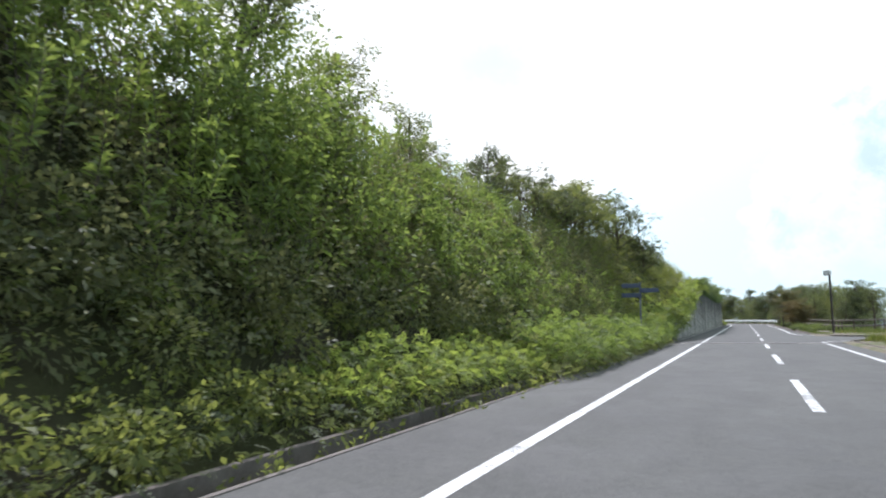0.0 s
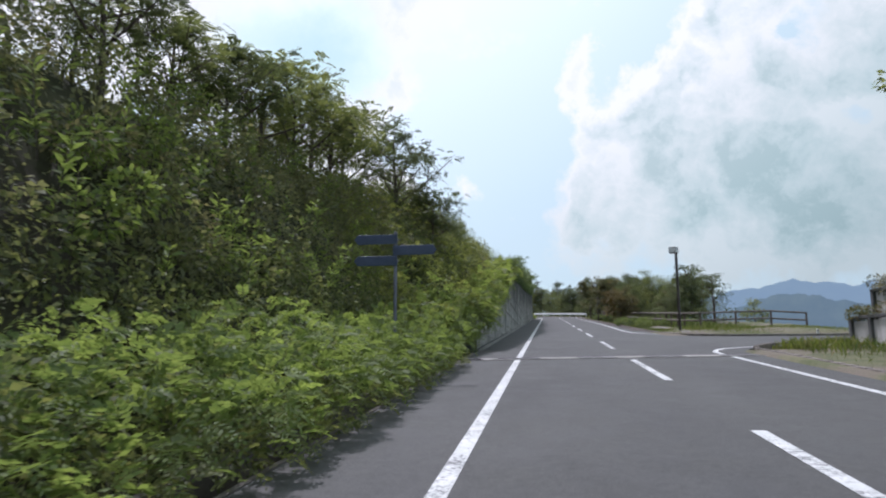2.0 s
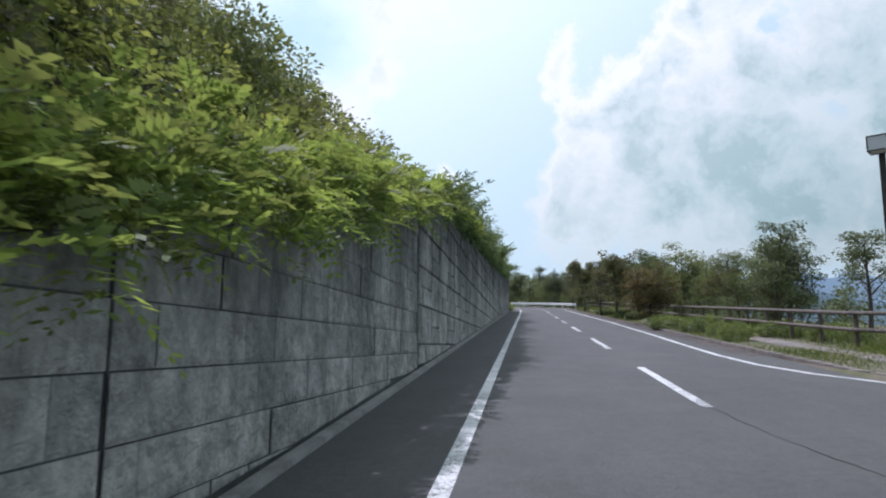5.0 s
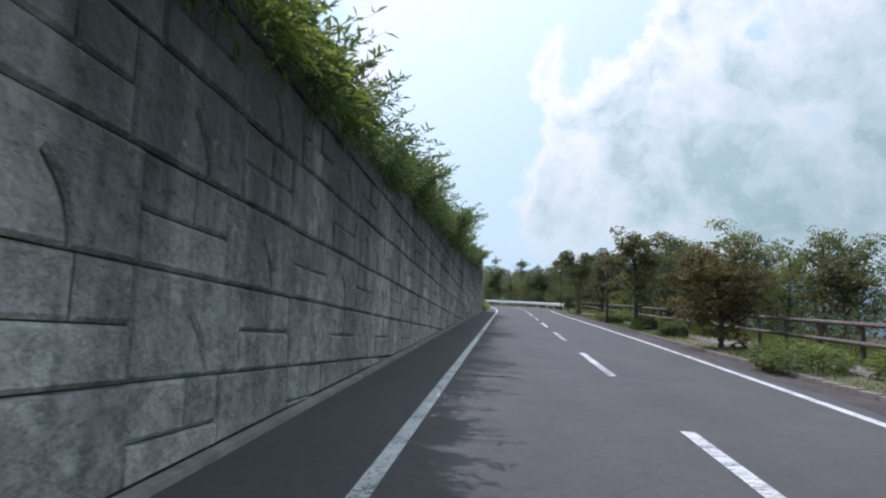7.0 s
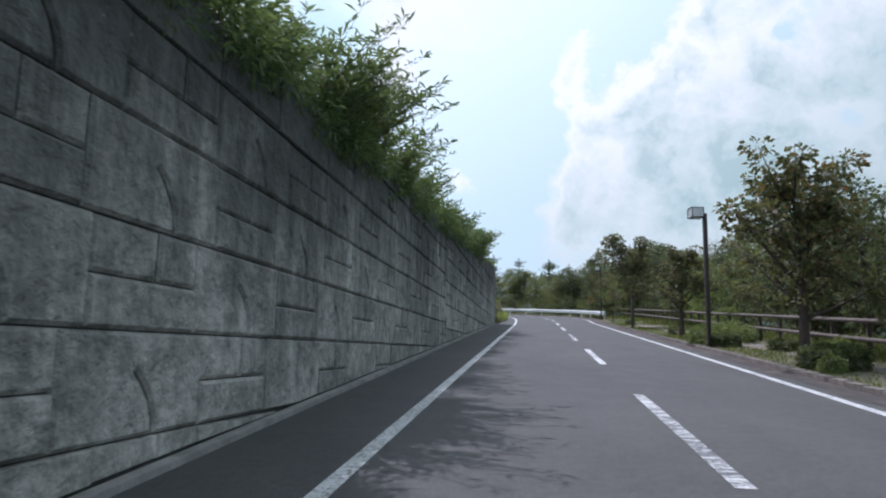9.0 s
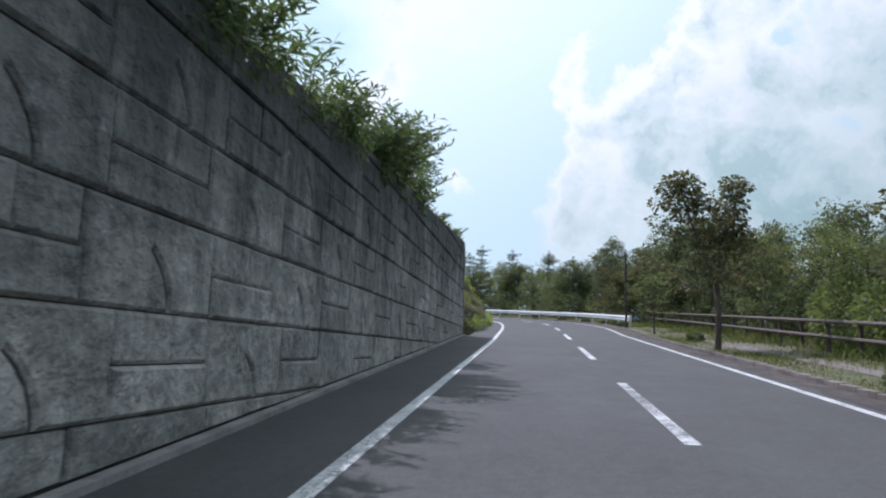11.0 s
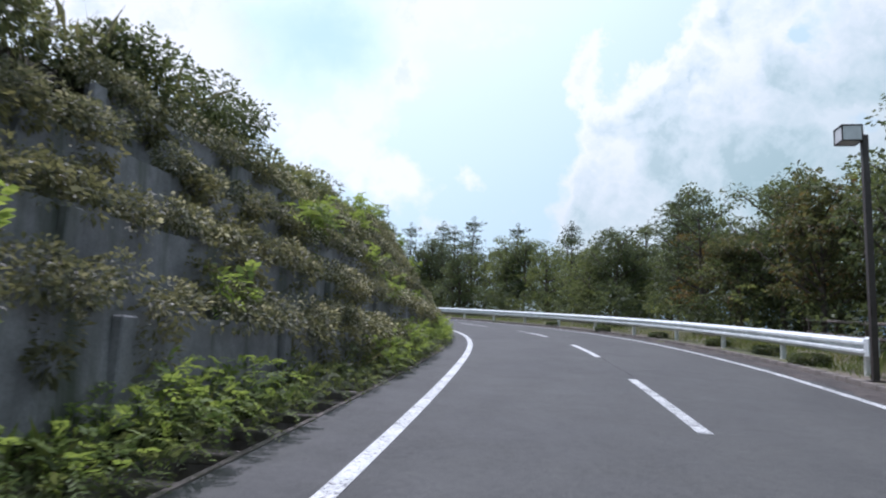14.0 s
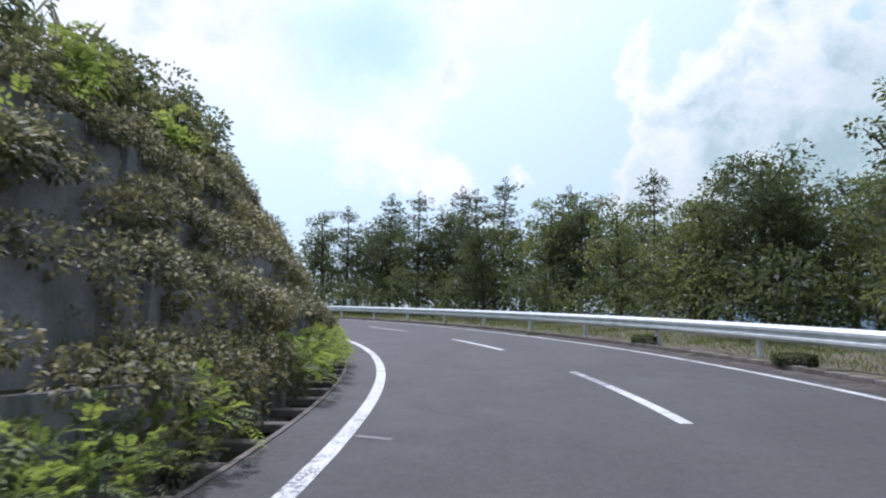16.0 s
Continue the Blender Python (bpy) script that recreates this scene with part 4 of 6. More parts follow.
LUMPY = [broadleaf(11, 4.5, 1.75, 0.13, LEAF_RUST, 0.26, 17, 90, 0.31, fill=9, squash=0.42, spires=6), broadleaf(12, 4.7, 1.5, 0.13, LEAF_RUST, 0.26, 16, 88, 0.3, 0.03, fill=8, squash=0.42, spires=5),
         broadleaf(13, 4.2, 1.7, 0.13, LEAF_RUST, 0.24, 18, 92, 0.31, fill=9, squash=0.42, spires=5)]
OPEN = broadleaf(14, 3.7, 1.5, 0.17, LEAF_RUST, 0.62, 9, 42, 0.3, -0.05, fill=0, squash=0.45)
GREEN = [broadleaf(21, 6.4, 2.4, 0.15, LEAF, 0.1, 13, 84, 0.56, fill=22, aspect=0.55, squash=0.46), broadleaf(22, 7.0, 2.2, 0.15, LEAF, 0.12, 13, 84, 0.55, 0.03, fill=20, aspect=0.55, squash=0.46), broadleaf(23, 6.0, 2.6, 0.15, LEAF, 0.08, 13, 84, 0.58, fill=22, aspect=0.55, squash=0.46)]
DARK = [broadleaf(31, 7.2, 2.4, 0.152, LEAF_DARK, 0.08, 14, 84, 0.58, fill=26, aspect=0.55, squash=0.5), broadleaf(32, 6.8, 2.6, 0.152, LEAF_DARK, 0.08, 14, 84, 0.6, 0.03, fill=26, aspect=0.55, squash=0.5), broadleaf(33, 7.6, 2.2, 0.152, LEAF_DARK, 0.1, 14, 84, 0.56, -0.03, fill=24, aspect=0.55, squash=0.5)]
THIN = [broadleaf(41, 5.0, 1.5, 0.1, LEAF_DARK, 0.35, 12, 80, 0.36, 0.04, fill=4, squash=0.45), broadleaf(42, 5.2, 1.7, 0.1, LEAF_DARK, 0.3, 12, 85, 0.38, -0.05, fill=4, squash=0.45)]
PINES = [pine(51, 9.2, 3.1, NEEDLE), pine(52, 8.8, 2.8, NEEDLE), pine(53, 9.6, 3.2, NEEDLE)]

RUSSET = [broadleaf(18, 5.6, 1.9, 0.13, LEAF_RUSSET, 0.15, 16, 90, 0.42, fill=18, squash=0.42)]
NARROW = [broadleaf(34, 7.8, 1.75, 0.145, LEAF_DARK, 0.12, 13, 80, 0.5, fill=12, squash=0.5)]
RUSTY = "young tree with russet-tinged green leaves on the verge"
plant(LUMPY[0], 6.15, 88.8, RUSTY, 0, 1.02, "young trees on the verge")
plant(LUMPY[1], 6.45, 102, RUSTY, 70, 0.85, "young trees on the verge")

plant(forked(15, LEAF_RUST), 6.0, 113.0, "tall young tree with a forked open crown on the verge", 0, 1.0, "young trees on the verge")
WIDE = broadleaf(16, 3.45, 1.95, 0.125, LEAF_AUTUMN, 0.22, 20, 120, 0.36, fill=28, squash=0.42, spires=4)
LAYERED = broadleaf(17, 3.2, 1.6, 0.1, LEAF_WEED, 0.34, 9, 30, 0.36, fill=0, squash=0.14, thick=0.55)
plant(WIDE, 6.3, 76.6, "broad young tree with a spreading russet crown on the verge", 0, 0.82, "young trees on the verge")
plant(LAYERED, 6.25, 124.8, "small tree with level layers of light green leaves on the verge", 80, 0.98, "young trees on the verge")
plant(OPEN, 8.35, 29.8, "slender young tree with a flat russet crown", 200, 1.08, "young trees on the verge")

rng = np.random.default_rng(77)
# the wood beyond the fence, and round the outside of the bend
WOODS = ((10.85, 63.5, "t", 0.88), (9.4, 67.2, "d", 0.5), (10.3, 69.6, "d", 0.74), (9.2, 71.5, "g", 0.5), (12, 75, "g", 0.72), (11.0, 79.5, "r", 0.8), (12.4, 84, "d", 0.72), (10.8, 89.5, "g", 0.82),
         (13.2, 92, "g", 0.95), (11.2, 97, "d", 0.78), (10.9, 102.5, "g", 0.85), (13.4, 104, "g", 0.8), (11.2, 108, "g", 0.8), (12.6, 113, "d", 0.85), (11.0, 117.5, "g", 0.78), (13.0, 121, "d", 0.95),
         (11.5, 126.5, "d", 0.95), (10.9, 131.5, "d", 1.0), (12.9, 136, "g", 1.05), (10.6, 140.5, "d", 0.98), (12.3, 145.5, "g", 1.12), (9.6, 149.2, "t", 1.3), (11.4, 152, "d", 1.12), (7.9, 155.0, "t", 1.3), (9.4, 145.0, "r", 1.2),
         (7.5, 158.4, "p", 0.77), (8.9, 160.5, "t", 1.38), (5.6, 166.0, "d", 0.92), (8.6, 168, "d", 0.88), (3.2, 168.3, "g", 0.8), (5.4, 173, "p", 0.76), (0.6, 173.0, "g", 0.92), (2.6, 178.5, "p", 0.8),
         (-1.6, 179.0, "g", 1.0), (-2.2, 188.0, "p", 0.98), (0.8, 186, "g", 1.1), (-5.0, 184.0, "g", 1.0), (-6.4, 186.4, "p", 0.98), (-9.4, 187.0, "p", 0.95), (-11.0, 189.5, "d", 1.15), (-13.0, 188.5, "p", 0.96),
         (-15.8, 191.0, "p", 0.92), (-17.5, 194.0, "d", 1.2), (-20.5, 193.5, "p", 0.9), (-24, 197, "d", 1.15), (-29, 198, "p", 0.95), (-34, 202, "d", 1.2), (3, 193, "d", 1.25), (-4, 196, "d", 1.2), (-12, 199, "d", 1.25), (8.5, 178, "d", 1.2), (11, 170, "d", 0.95), (14.5, 160, "d", 1.1), (15.5, 150, "d", 1.1), (15.5, 128, "d", 1.1), (15.8, 107, "d", 0.95), (14.5, 86, "g", 0.85))
KINDS = {"g": (GREEN, "broad-leaved green tree in the wood beyond the fence"), "d": (DARK, "dense dark evergreen tree in the wood"), "t": (THIN, "thin open-crowned tree beside the road"),
         "p": (PINES, "tall dark pine with tiered branches"), "r": (LUMPY, "russet-leaved tree at the edge of the wood"), "n": (NARROW, "tall narrow dark tree at the edge of the wood"), "x": (RUSSET, "tree turning russet brown at the edge of the wood")}
for i, (x, y, kind, sc) in enumerate(WOODS):
    pool, label = KINDS[kind]
    plant(pool[i % len(pool)], x, y, label, float(rng.uniform(0, 360)), sc * float(rng.uniform(0.98, 1.12)) * (0.86 if y < 104 else 0.9 if y < 134 else 0.98 if y < 171 else 1.0), "trees of the wood" if kind in "gd" else "")

for k in range(34):
    s, d = 132 + 88 * (k + rng.uniform(0, 1)) / 34, rng.uniform(8.2, 15.0)
    x, y, _ = at(s, d)
    pool, label = KINDS["dgdpd"[k % 5] if s > 172 else "dgd"[k % 3]]
    plant(pool[k % len(pool)], float(x), float(y), label, float(rng.uniform(0, 360)), float(rng.uniform(0.85, 1.05)) * (0.84 if 148 < s <= 163 else 1.0 if s <= 161 else 0.84 if s <= 172 else 0.95 if k % 5 == 3 else 1.02), "trees of the wood")
for k in range(12):
    x, y = rng.uniform(10.2, 13.5), 82 + 46 * (k + rng.uniform(0, 1)) / 12
    pool, label = KINDS["gd"[k % 2]]
    plant(pool[k % len(pool)], float(x), float(y), label, float(rng.uniform(0, 360)), float(rng.uniform(0.6, 0.8)) * (0.8 if y < 100 else 1.0), "trees of the wood")

for x, y, top, kind in ((10.9, 70.4, 8.9, "d"), (9.8, 69.0, 8.2, "d"), (8.9, 88.4, 10.0, "g"), (9.2, 92.8, 10.9, "d"), (9.6, 97.6, 12.0, "d"), (8.4, 150.5, 14.6, "r"), (8.3, 160.2, 19.3, "n"), (8.5, 157.0, 15.9, "x"), (11.0, 138.2, 16.5, "d"), (11.0, 134.0, 15.6, "d"), (12.2, 146.0, 16.0, "d"), (5.0, 164.5, 17.3, "d"), (3.4, 166.8, 16.9, "g")):
    pool, label = KINDS[kind]
    tree = pool[len(pool) // 2]
    tall = max(v.co.z for v in tree[1].vertices)
    plant(tree, x, y, label, 25 * x, (top - float(ground(x, y))) / tall, "trees of the wood" if kind in "gd" else "")

# trees over the near bank and beside the side road
big = broadleaf(61, 12.8, 3.3, 0.2, LEAF, 0.5, 17, 70, 0.5, fill=8)
plant(big, 12.7, 35.6, "tall broad-leaved tree above the tiered planter", 40, 1.0)
plant(GREEN[1], 19.4, 85, "round green tree rising from the valley side", 30, 0.98, up=GRADE * 85 - 4.4)
plant(GREEN[0], 26, 52, "round green tree beyond the side road", 10, 0.7)
plant(DARK[0], 30, 57, "dark tree beyond the side road", 10, 0.62)


def feathered(seed, height, spread, mat, first=0.2, limbs=11, lean=0.0, per=11, length=0.36):
    """A tree with long feathered leaves that hang from the ends of open, spreading boughs."""
    rng = np.random.default_rng(seed)
    tubes, ends = grow(rng, height, spread, first, limbs, lean)
    spots, ways = [], []
    for e in ends:
        n = int(per * rng.uniform(0.6, 1.4))
        w = unit(rng.normal(size=(n, 3)) * np.array([1, 1, 0.35]) + np.array([0, 0, 0.12]))
        spots.append(np.asarray(e) + rng.normal(size=(n, 3)) * np.array([0.2, 0.2, 0.09]))
        ways.append(w)
    return join_tubes("trunk", tubes, BARK, 5), quads_mesh("crown", fronds(np.concatenate(spots), np.concatenate(ways), length, rng, 7), mat)


FEATHER = [feathered(71, 4.6, 2.5, LEAF_DARK, 0.2, 13), feathered(72, 4.2, 2.2, LEAF, 0.22, 12, 0.05), feathered(73, 3.6, 2.2, LEAF_DARK, 0.2, 12, -0.04)]
KINDS["f"] = (FEATHER, "open spreading tree with feathered leaves, rooted in the bank")
CREST = ((-6.3, 44.6, "f", 1.0), (-8.3, 43.2, "f", 1.0), (-4.6, 44.3, "f", 0.82), (-7.4, 39.2, "f", 0.86), (-6.9, 34.6, "f", 0.8), (-7.0, 30.4, "f", 0.76), (-7.4, 26.6, "f", 0.72), (-7.4, 49.0, "f", 0.5), (-8.6, 54.5, "f", 0.5),
         (-7.0, 21.4, "d", 0.44), (-7.0, 8.3, "g", 0.7), (-7.0, 4.0, "g", 0.7), (-7.0, 11.5, "g", 0.5), (-7.2, 15.5, "g", 0.4), (-8.2, 18.4, "g", 0.42), (-8.6, 23.5, "g", 0.42), (-9.0, 28.0, "d", 0.4), (-8.8, 36.0, "g", 0.4),
         (-9.6, 40.5, "d", 0.42), (-6.6, 51.2, "g", 0.3), (-9.0, 47.0, "g", 0.36))
for i, (x, y, kind, sc) in enumerate(CREST):
    pool = KINDS[kind][0]
    plant(pool[i % len(pool)], x, y, KINDS["f"][1] if kind == "f" else "small tree rooted in the overgrown bank", 53 * i, sc, "trees on the bank")

for i, (x, y, top) in enumerate(((-7.6, 37.4, 12.2), (-7.3, 33.0, 11.0), (-7.3, 28.8, 9.9), (-7.4, 24.3, 9.3))):
    tree = FEATHER[1]
    tall = max(v.co.z for v in tree[1].vertices)
    plant(tree, x, y, KINDS["f"][1], 40 + 67 * i, (top - float(ground(x, y))) / tall, "trees on the bank")

# ---------------------------------------------------------------- thickets on the left


def thicket(name, spots, radius, per, leaf, mat, rng, label, aspect=0.5, squash=0.75, category="shrubs"):
    """A tangle of bushes: lumps of leaves at the spots (x, y, z)."""
    ps, ws = [], []
    for c in spots:
        r = radius * rng.uniform(0.6, 1.4)
        p, w = clump(c, (r, r, r * squash), int(per * rng.uniform(0.6, 1.3)), rng)
        ps.append(p), ws.append(w)
    ps, ws = np.concatenate(ps), np.concatenate(ws)
    return tagged(new(name, quads_mesh(name, leaves(ps, leaf, rng, aspect, 0.4, ws), mat)), label, category, kind="stuff")


def scatter(n, s0, s1, d0, d1, rng, up0=0.0, up1=0.0):
    s, d = rng.uniform(s0, s1, n), rng.uniform(d0, d1, n)
    p = at(s, d)
    p[:, 2] = ground(p[:, 0], p[:, 1]) + rng.uniform(up0, up1, n)
    return p


rng = np.random.default_rng(5)
thicket("bank_thicket", scatter(360, 0, 41, -9.2, -6.5, rng, 0.1, 0.8), 0.5, 160, 0.11, LEAF_BANK, rng, "dense green thicket of bushes covering the steep bank")
thicket("bank_thicket", scatter(170, -8, 41, -13.5, -7.6, rng, 0.2, 0.9), 0.7, 180, 0.11, LEAF_BANK, rng, "green bushes on the top of the bank")
thicket("bank_thicket", scatter(130, -8, 41, -8.6, -6.3, rng, 0.1, 0.8), 0.5, 170, 0.105, LEAF_BANK, rng, "olive-green bushes and creepers on the steep bank")
thicket("bank_thicket", scatter(150, -6, 44, -9.0, -6.6, rng, 0.4, 1.2), 0.42, 150, 0.09, LEAF_DRY, rng, "brownish creepers over the bushes of the bank")
thicket("bank_thicket", scatter(90, -2, 30, -9, -6.4, rng, 0.5, 1.2), 0.4, 160, 0.11, LEAF_BRIGHT, rng, "bright green new growth over the bank")
thicket("bank_thicket", scatter(120, -3, 15, -7.4, -5.9, rng, 0.1, 0.9), 0.45, 160, 0.1, LEAF_BANK, rng, "olive-green bushes closing over the lower part of the bank")
thicket("bank_foot", scatter(130, 0, 38, -6.8, -6.0, rng, 0.0, 0.6), 0.4, 150, 0.09, LEAF, rng, "shaded green bushes at the foot of the bank")
thicket("bank_tall_shrubs", scatter(90, -4, 6.5, -10.5, -7.6, rng, 0.6, 3.2), 0.6, 150, 0.13, LEAF_BRIGHT, rng, "tall yellow-green bushes on the near end of the bank")
thicket("bank_tall_shrubs", scatter(60, 5.5, 10.0, -8.4, -6.6, rng, 0.6, 2.9), 0.55, 170, 0.115, LEAF_BRIGHT, rng, "tall leafy bushes under the tree on the bank")
thicket("bank_tall_shrubs", scatter(90, 9.5, 20, -8.2, -6.2, rng, 0.7, 1.5), 0.42, 150, 0.11, LEAF_BRIGHT, rng, "sunlit yellow-green bushes on the bank")
ps, ws, stems = shoots(scatter(300, 4, 40, -9.5, -6.2, rng, 0.3, 0.7), 0.8, rng, lean=0.2, out=(0.2, -0.1))
tagged(new("bank_stalks", quads_mesh("bank_stalks", leaves(ps, 0.17, rng, 0.22, 0.2, ws), LEAF_BRIGHT)), "tall leafy stalks standing out of the bank", "shrubs", kind="stuff")
tagged(new("bank_stems", join_tubes("bank_stems", stems, BARK, 3)), "thin stems of the leafy stalks on the bank", "shrubs", kind="stuff")
ps, ws, stems = shoots(scatter(260, 1, 14, -8.8, -6.4, rng, 0.5, 1.3), 0.95, rng, lean=0.12, out=(0.15, -0.1))
tagged(new("bank_stalks", quads_mesh("bank_stalks", leaves(ps, 0.17, rng, 0.24, 0.2, ws), LEAF_BRIGHT)), "tall yellow-green leafy stalks crowding the near end of the bank", "shrubs", kind="stuff")
tagged(new("bank_stems", join_tubes("bank_stems", stems, BARK, 3)), "thin stems of the yellow-green stalks on the bank", "shrubs", kind="stuff")
thicket("low_scrub", scatter(240, -8, 14, -6.5, -4.3, rng, 0.05, 0.4) + np.array([0, 0, 0.1]), 0.34, 140, 0.085, LEAF_FERN, rng, "low green scrub at the foot of the bank")
# behind and over the start of the wall
thicket("wall_top_thicket", scatter(330, 36, 66, -10.5, -4.7, rng, 0.1, 0.7), 0.52, 210, 0.105, LEAF_FERN, rng, "green bushes crowding the top of the retaining wall")
thicket("wall_top_thicket", scatter(45, 38, 60, -11.5, -5.2, rng, 0.4, 1.2), 0.5, 200, 0.1, LEAF_DRY, rng, "brownish bushes behind the retaining wall")
thicket("wall_top_thicket", scatter(80, 38, 62, -11.5, -5.4, rng, 0.4, 1.2), 0.5, 200, 0.11, LEAF, rng, "dark bushes behind the retaining wall")


# tall bushes standing out of the slope behind the low end of the wall
thicket("wall_top_thicket", np.concatenate([np.array([x, y, GRADE * y + up]) + rng.normal(size=(16, 3)) * np.array([0.4, 0.5, 0.4]) for x, y, up in
                                            ((-4.9, 46.2, 4.6), (-5.2, 47.8, 4.9), (-4.8, 49.6, 5.1), (-4.7, 51.2, 5.2), (-4.9, 52.6, 5.4), (-5.6, 54.5, 5.3), (-5.4, 50.4, 5.7))]), 0.42, 190, 0.1, LEAF, rng, "leafy green bushes standing out behind the wall")


def frond_bush(name, spots, ways, length, mat, rng, label):
    return tagged(new(name, quads_mesh(name, fronds(spots, ways, length, rng), mat)), label, "shrubs", kind="stuff")


def frond_mass(n, s0, s1, d0, d1, top, rng, low=0.25, base=None):
    """Spots on the rounded upper surface of a hedge, and the way each frond grows."""
    s, q = rng.uniform(s0, s1, n), rng.uniform(-1, 1, n)
    d = (d0 + d1) / 2 + (d1 - d0) / 2 * q
    wave = 1 + 0.16 * np.sin(s * 1.9) + 0.12 * np.sin(s * 0.83 + 1.3) + 0.1 * np.sin(s * 4.1)
    h = (low + (top * wave - low) * np.sqrt(np.clip(1 - (q * 0.96) ** 2, 0, 1))) * rng.uniform(0.45, 1.05, n)
    p = at(s, d, 0)
    if base is not None:
        p[:, 2] += base
    p[:, 2] += h
    w = rng.normal(size=(n, 3)) * 0.55
    w[:, 0] += q * 0.9
    w[:, 2] += 0.35
    return p, w


p, w = frond_mass(6400, 13, 32.6, -6.4, -4.0, 1.08, rng)
frond_bush("roadside_hedge", p, w, 0.21, LEAF_BRIGHT, rng, "bright green feathery shrubs spilling over the road edge")
p, w = frond_mass(2600, 5.5, 15, -6.4, -4.6, 0.8, rng)
frond_bush("roadside_hedge", p, w, 0.17, LEAF_BRIGHT, rng, "low bright green feathery shrubs at the road edge")
p, w = frond_mass(1500, 12, 33.5, -5.0, -3.98, 0.34, rng, 0.06)
frond_bush("roadside_hedge", p, w, 0.2, LEAF, rng, "low feathery growth hanging over the roadside drain")
p, w = frond_mass(1000, -8, 12, -5.6, -4.55, 0.3, rng, 0.06)
frond_bush("roadside_hedge", p, w, 0.17, LEAF_DARK, rng, "low dark growth beside the roadside drain")
p, w = frond_mass(2600, 34.6, 38.9, -7.2, -4.15, 1.7, rng)
frond_bush("roadside_hedge", p, w, 0.22, LEAF_BRIGHT, rng, "tall feathery bright green shrubs against the end of the wall")
# shrubs that spill over the sloping top of the wall
n = 2600
s = rng.uniform(38.5, 66, n)
q = rng.uniform(0, 1, n)
p = at(s, -4.95 + 1.1 * q)
p[:, 2] += crown_of_wall(s) + 0.12 + (0.75 - 0.3 * smooth(52, 60, s)) * np.sqrt(1 - q * q) * rng.uniform(0.2, 1.1, n) * (1 + 0.2 * np.sin(s * 2.3)) - 0.32 * q * q * (1 + 0.5 * np.sin(s * 3.1 + 2))
w = rng.normal(size=(n, 3)) * 0.5 + np.array([0.65, -0.1, 0.2])
# thicker where the wall is low
s2, q2 = rng.uniform(38.2, 48.5, 1000), rng.uniform(0, 1, 1000)
p2 = at(s2, -4.9 + 1.0 * q2)
p2[:, 2] += crown_of_wall(s2) + 0.1 + 0.6 * np.sqrt(1 - q2 * q2) * rng.uniform(0.2, 1.1, 1000) - np.where(s2 < 40.5, 0.4, 0.22) * q2 * q2 * (1 + 0.4 * np.sin(s2 * 2.1))
p, w = np.concatenate([p, p2]), np.concatenate([w, rng.normal(size=(1000, 3)) * 0.5 + np.array([0.6, -0.1, -0.1])])
bright = rng.uniform(size=len(p)) < 0.6
frond_bush("wall_top_hedge", p[bright], w[bright], 0.3, LEAF_BRIGHT, rng, "feathery bright green shrubs hanging over the retaining wall")
frond_bush("wall_top_hedge", p[~bright], w[~bright], 0.28, LEAF_FERN, rng, "feathery green shrubs hanging over the retaining wall")
cc = np.repeat(scatter(62, 33.0, 41.5, -8.0, -5.2, rng, 0.3, 0.9), 30, axis=0)
cc += rng.normal(size=cc.shape) * np.array([0.34, 0.42, 0.36])
frond_bush("bank_shrubs", cc, rng.normal(size=cc.shape) * 0.6 + np.array([0.6, -0.2, 0.15]), 0.23, LEAF_FERN, rng, "feathery yellow-green shrubs arching out of the bank")
thicket("roadside_hedge_leaves", scatter(170, 12, 33.0, -6.8, -4.2, rng, 0.2, 0.7) + np.array([0, 0, 0.1]), 0.4, 200, 0.08, LEAF, rng, "inner leaves of the roadside shrubs")
thicket("roadside_hedge_leaves", scatter(55, 33.8, 38.3, -7.3, -4.5, rng, 0.3, 1.3), 0.45, 190, 0.1, LEAF_FERN, rng, "inner leaves of the tall shrubs beside the wall")

# clumps of tall shoots with narrow leaves, leaning out over the top of the wall
CLUMPS = ((57.5, 1.6, 60, 0.9), (61, 1.8, 70, 0.9), (65, 2.0, 80, 0.75), (69.5, 1.8, 80, 0.75), (73, 1.6, 90, 0.9), (76.5, 1.5, 70, 0.75), (79.5, 1.3, 50, 0.7), (82.8, 0.9, 85, 1.12), (84.4, 0.8, 60, 1.1), (87, 0.8, 55, 1.0), (90, 1.6, 60, 0.7),
          (94, 1.8, 60, 0.65), (98, 1.6, 60, 0.75), (101.5, 1.0, 40, 0.7), (104.3, 0.7, 55, 1.0), (105.8, 0.6, 50, 1.0), (108.2, 0.5, 30, 0.8), (109.3, 0.5, 14, 0.35), (112.5, 0.8, 12, 0.3), (117.6, 0.3, 12, 0.4))
ps, ws, stems = [], [], []
for where, wide, many, tall in CLUMPS:
    for _ in range(many):
        v = where + rng.normal() * wide * 0.6
        h = tall * rng.uniform(0.55, 1.25)
        foot = at(v, rng.uniform(-4.75, -4.15), float(crown_of_wall(v)) - 0.12)
        lean = np.array([rng.uniform(0.0, 0.75), rng.normal() * 0.35, 1.0])
        k = int(34 * h) + 8
        t = np.sort(rng.uniform(0.12, 1.0, k))[:, None]
        line = foot + lean * h * t + np.array([0.35, 0, -0.22]) * h * t * t
        turn = rng.uniform(0, 6.28) + np.arange(k) * 2.4
        ps.append(line)
        ws.append(np.stack([np.cos(turn), np.sin(turn), np.full(k, 0.35)], 1) + lean * 0.5)
        q = (0.0, 0.5, 1.0)
        stems.append([(tuple(foot + lean * h * a + np.array([0.35, 0, -0.22]) * h * a * a), 0.007 * (1.2 - a)) for a in q])
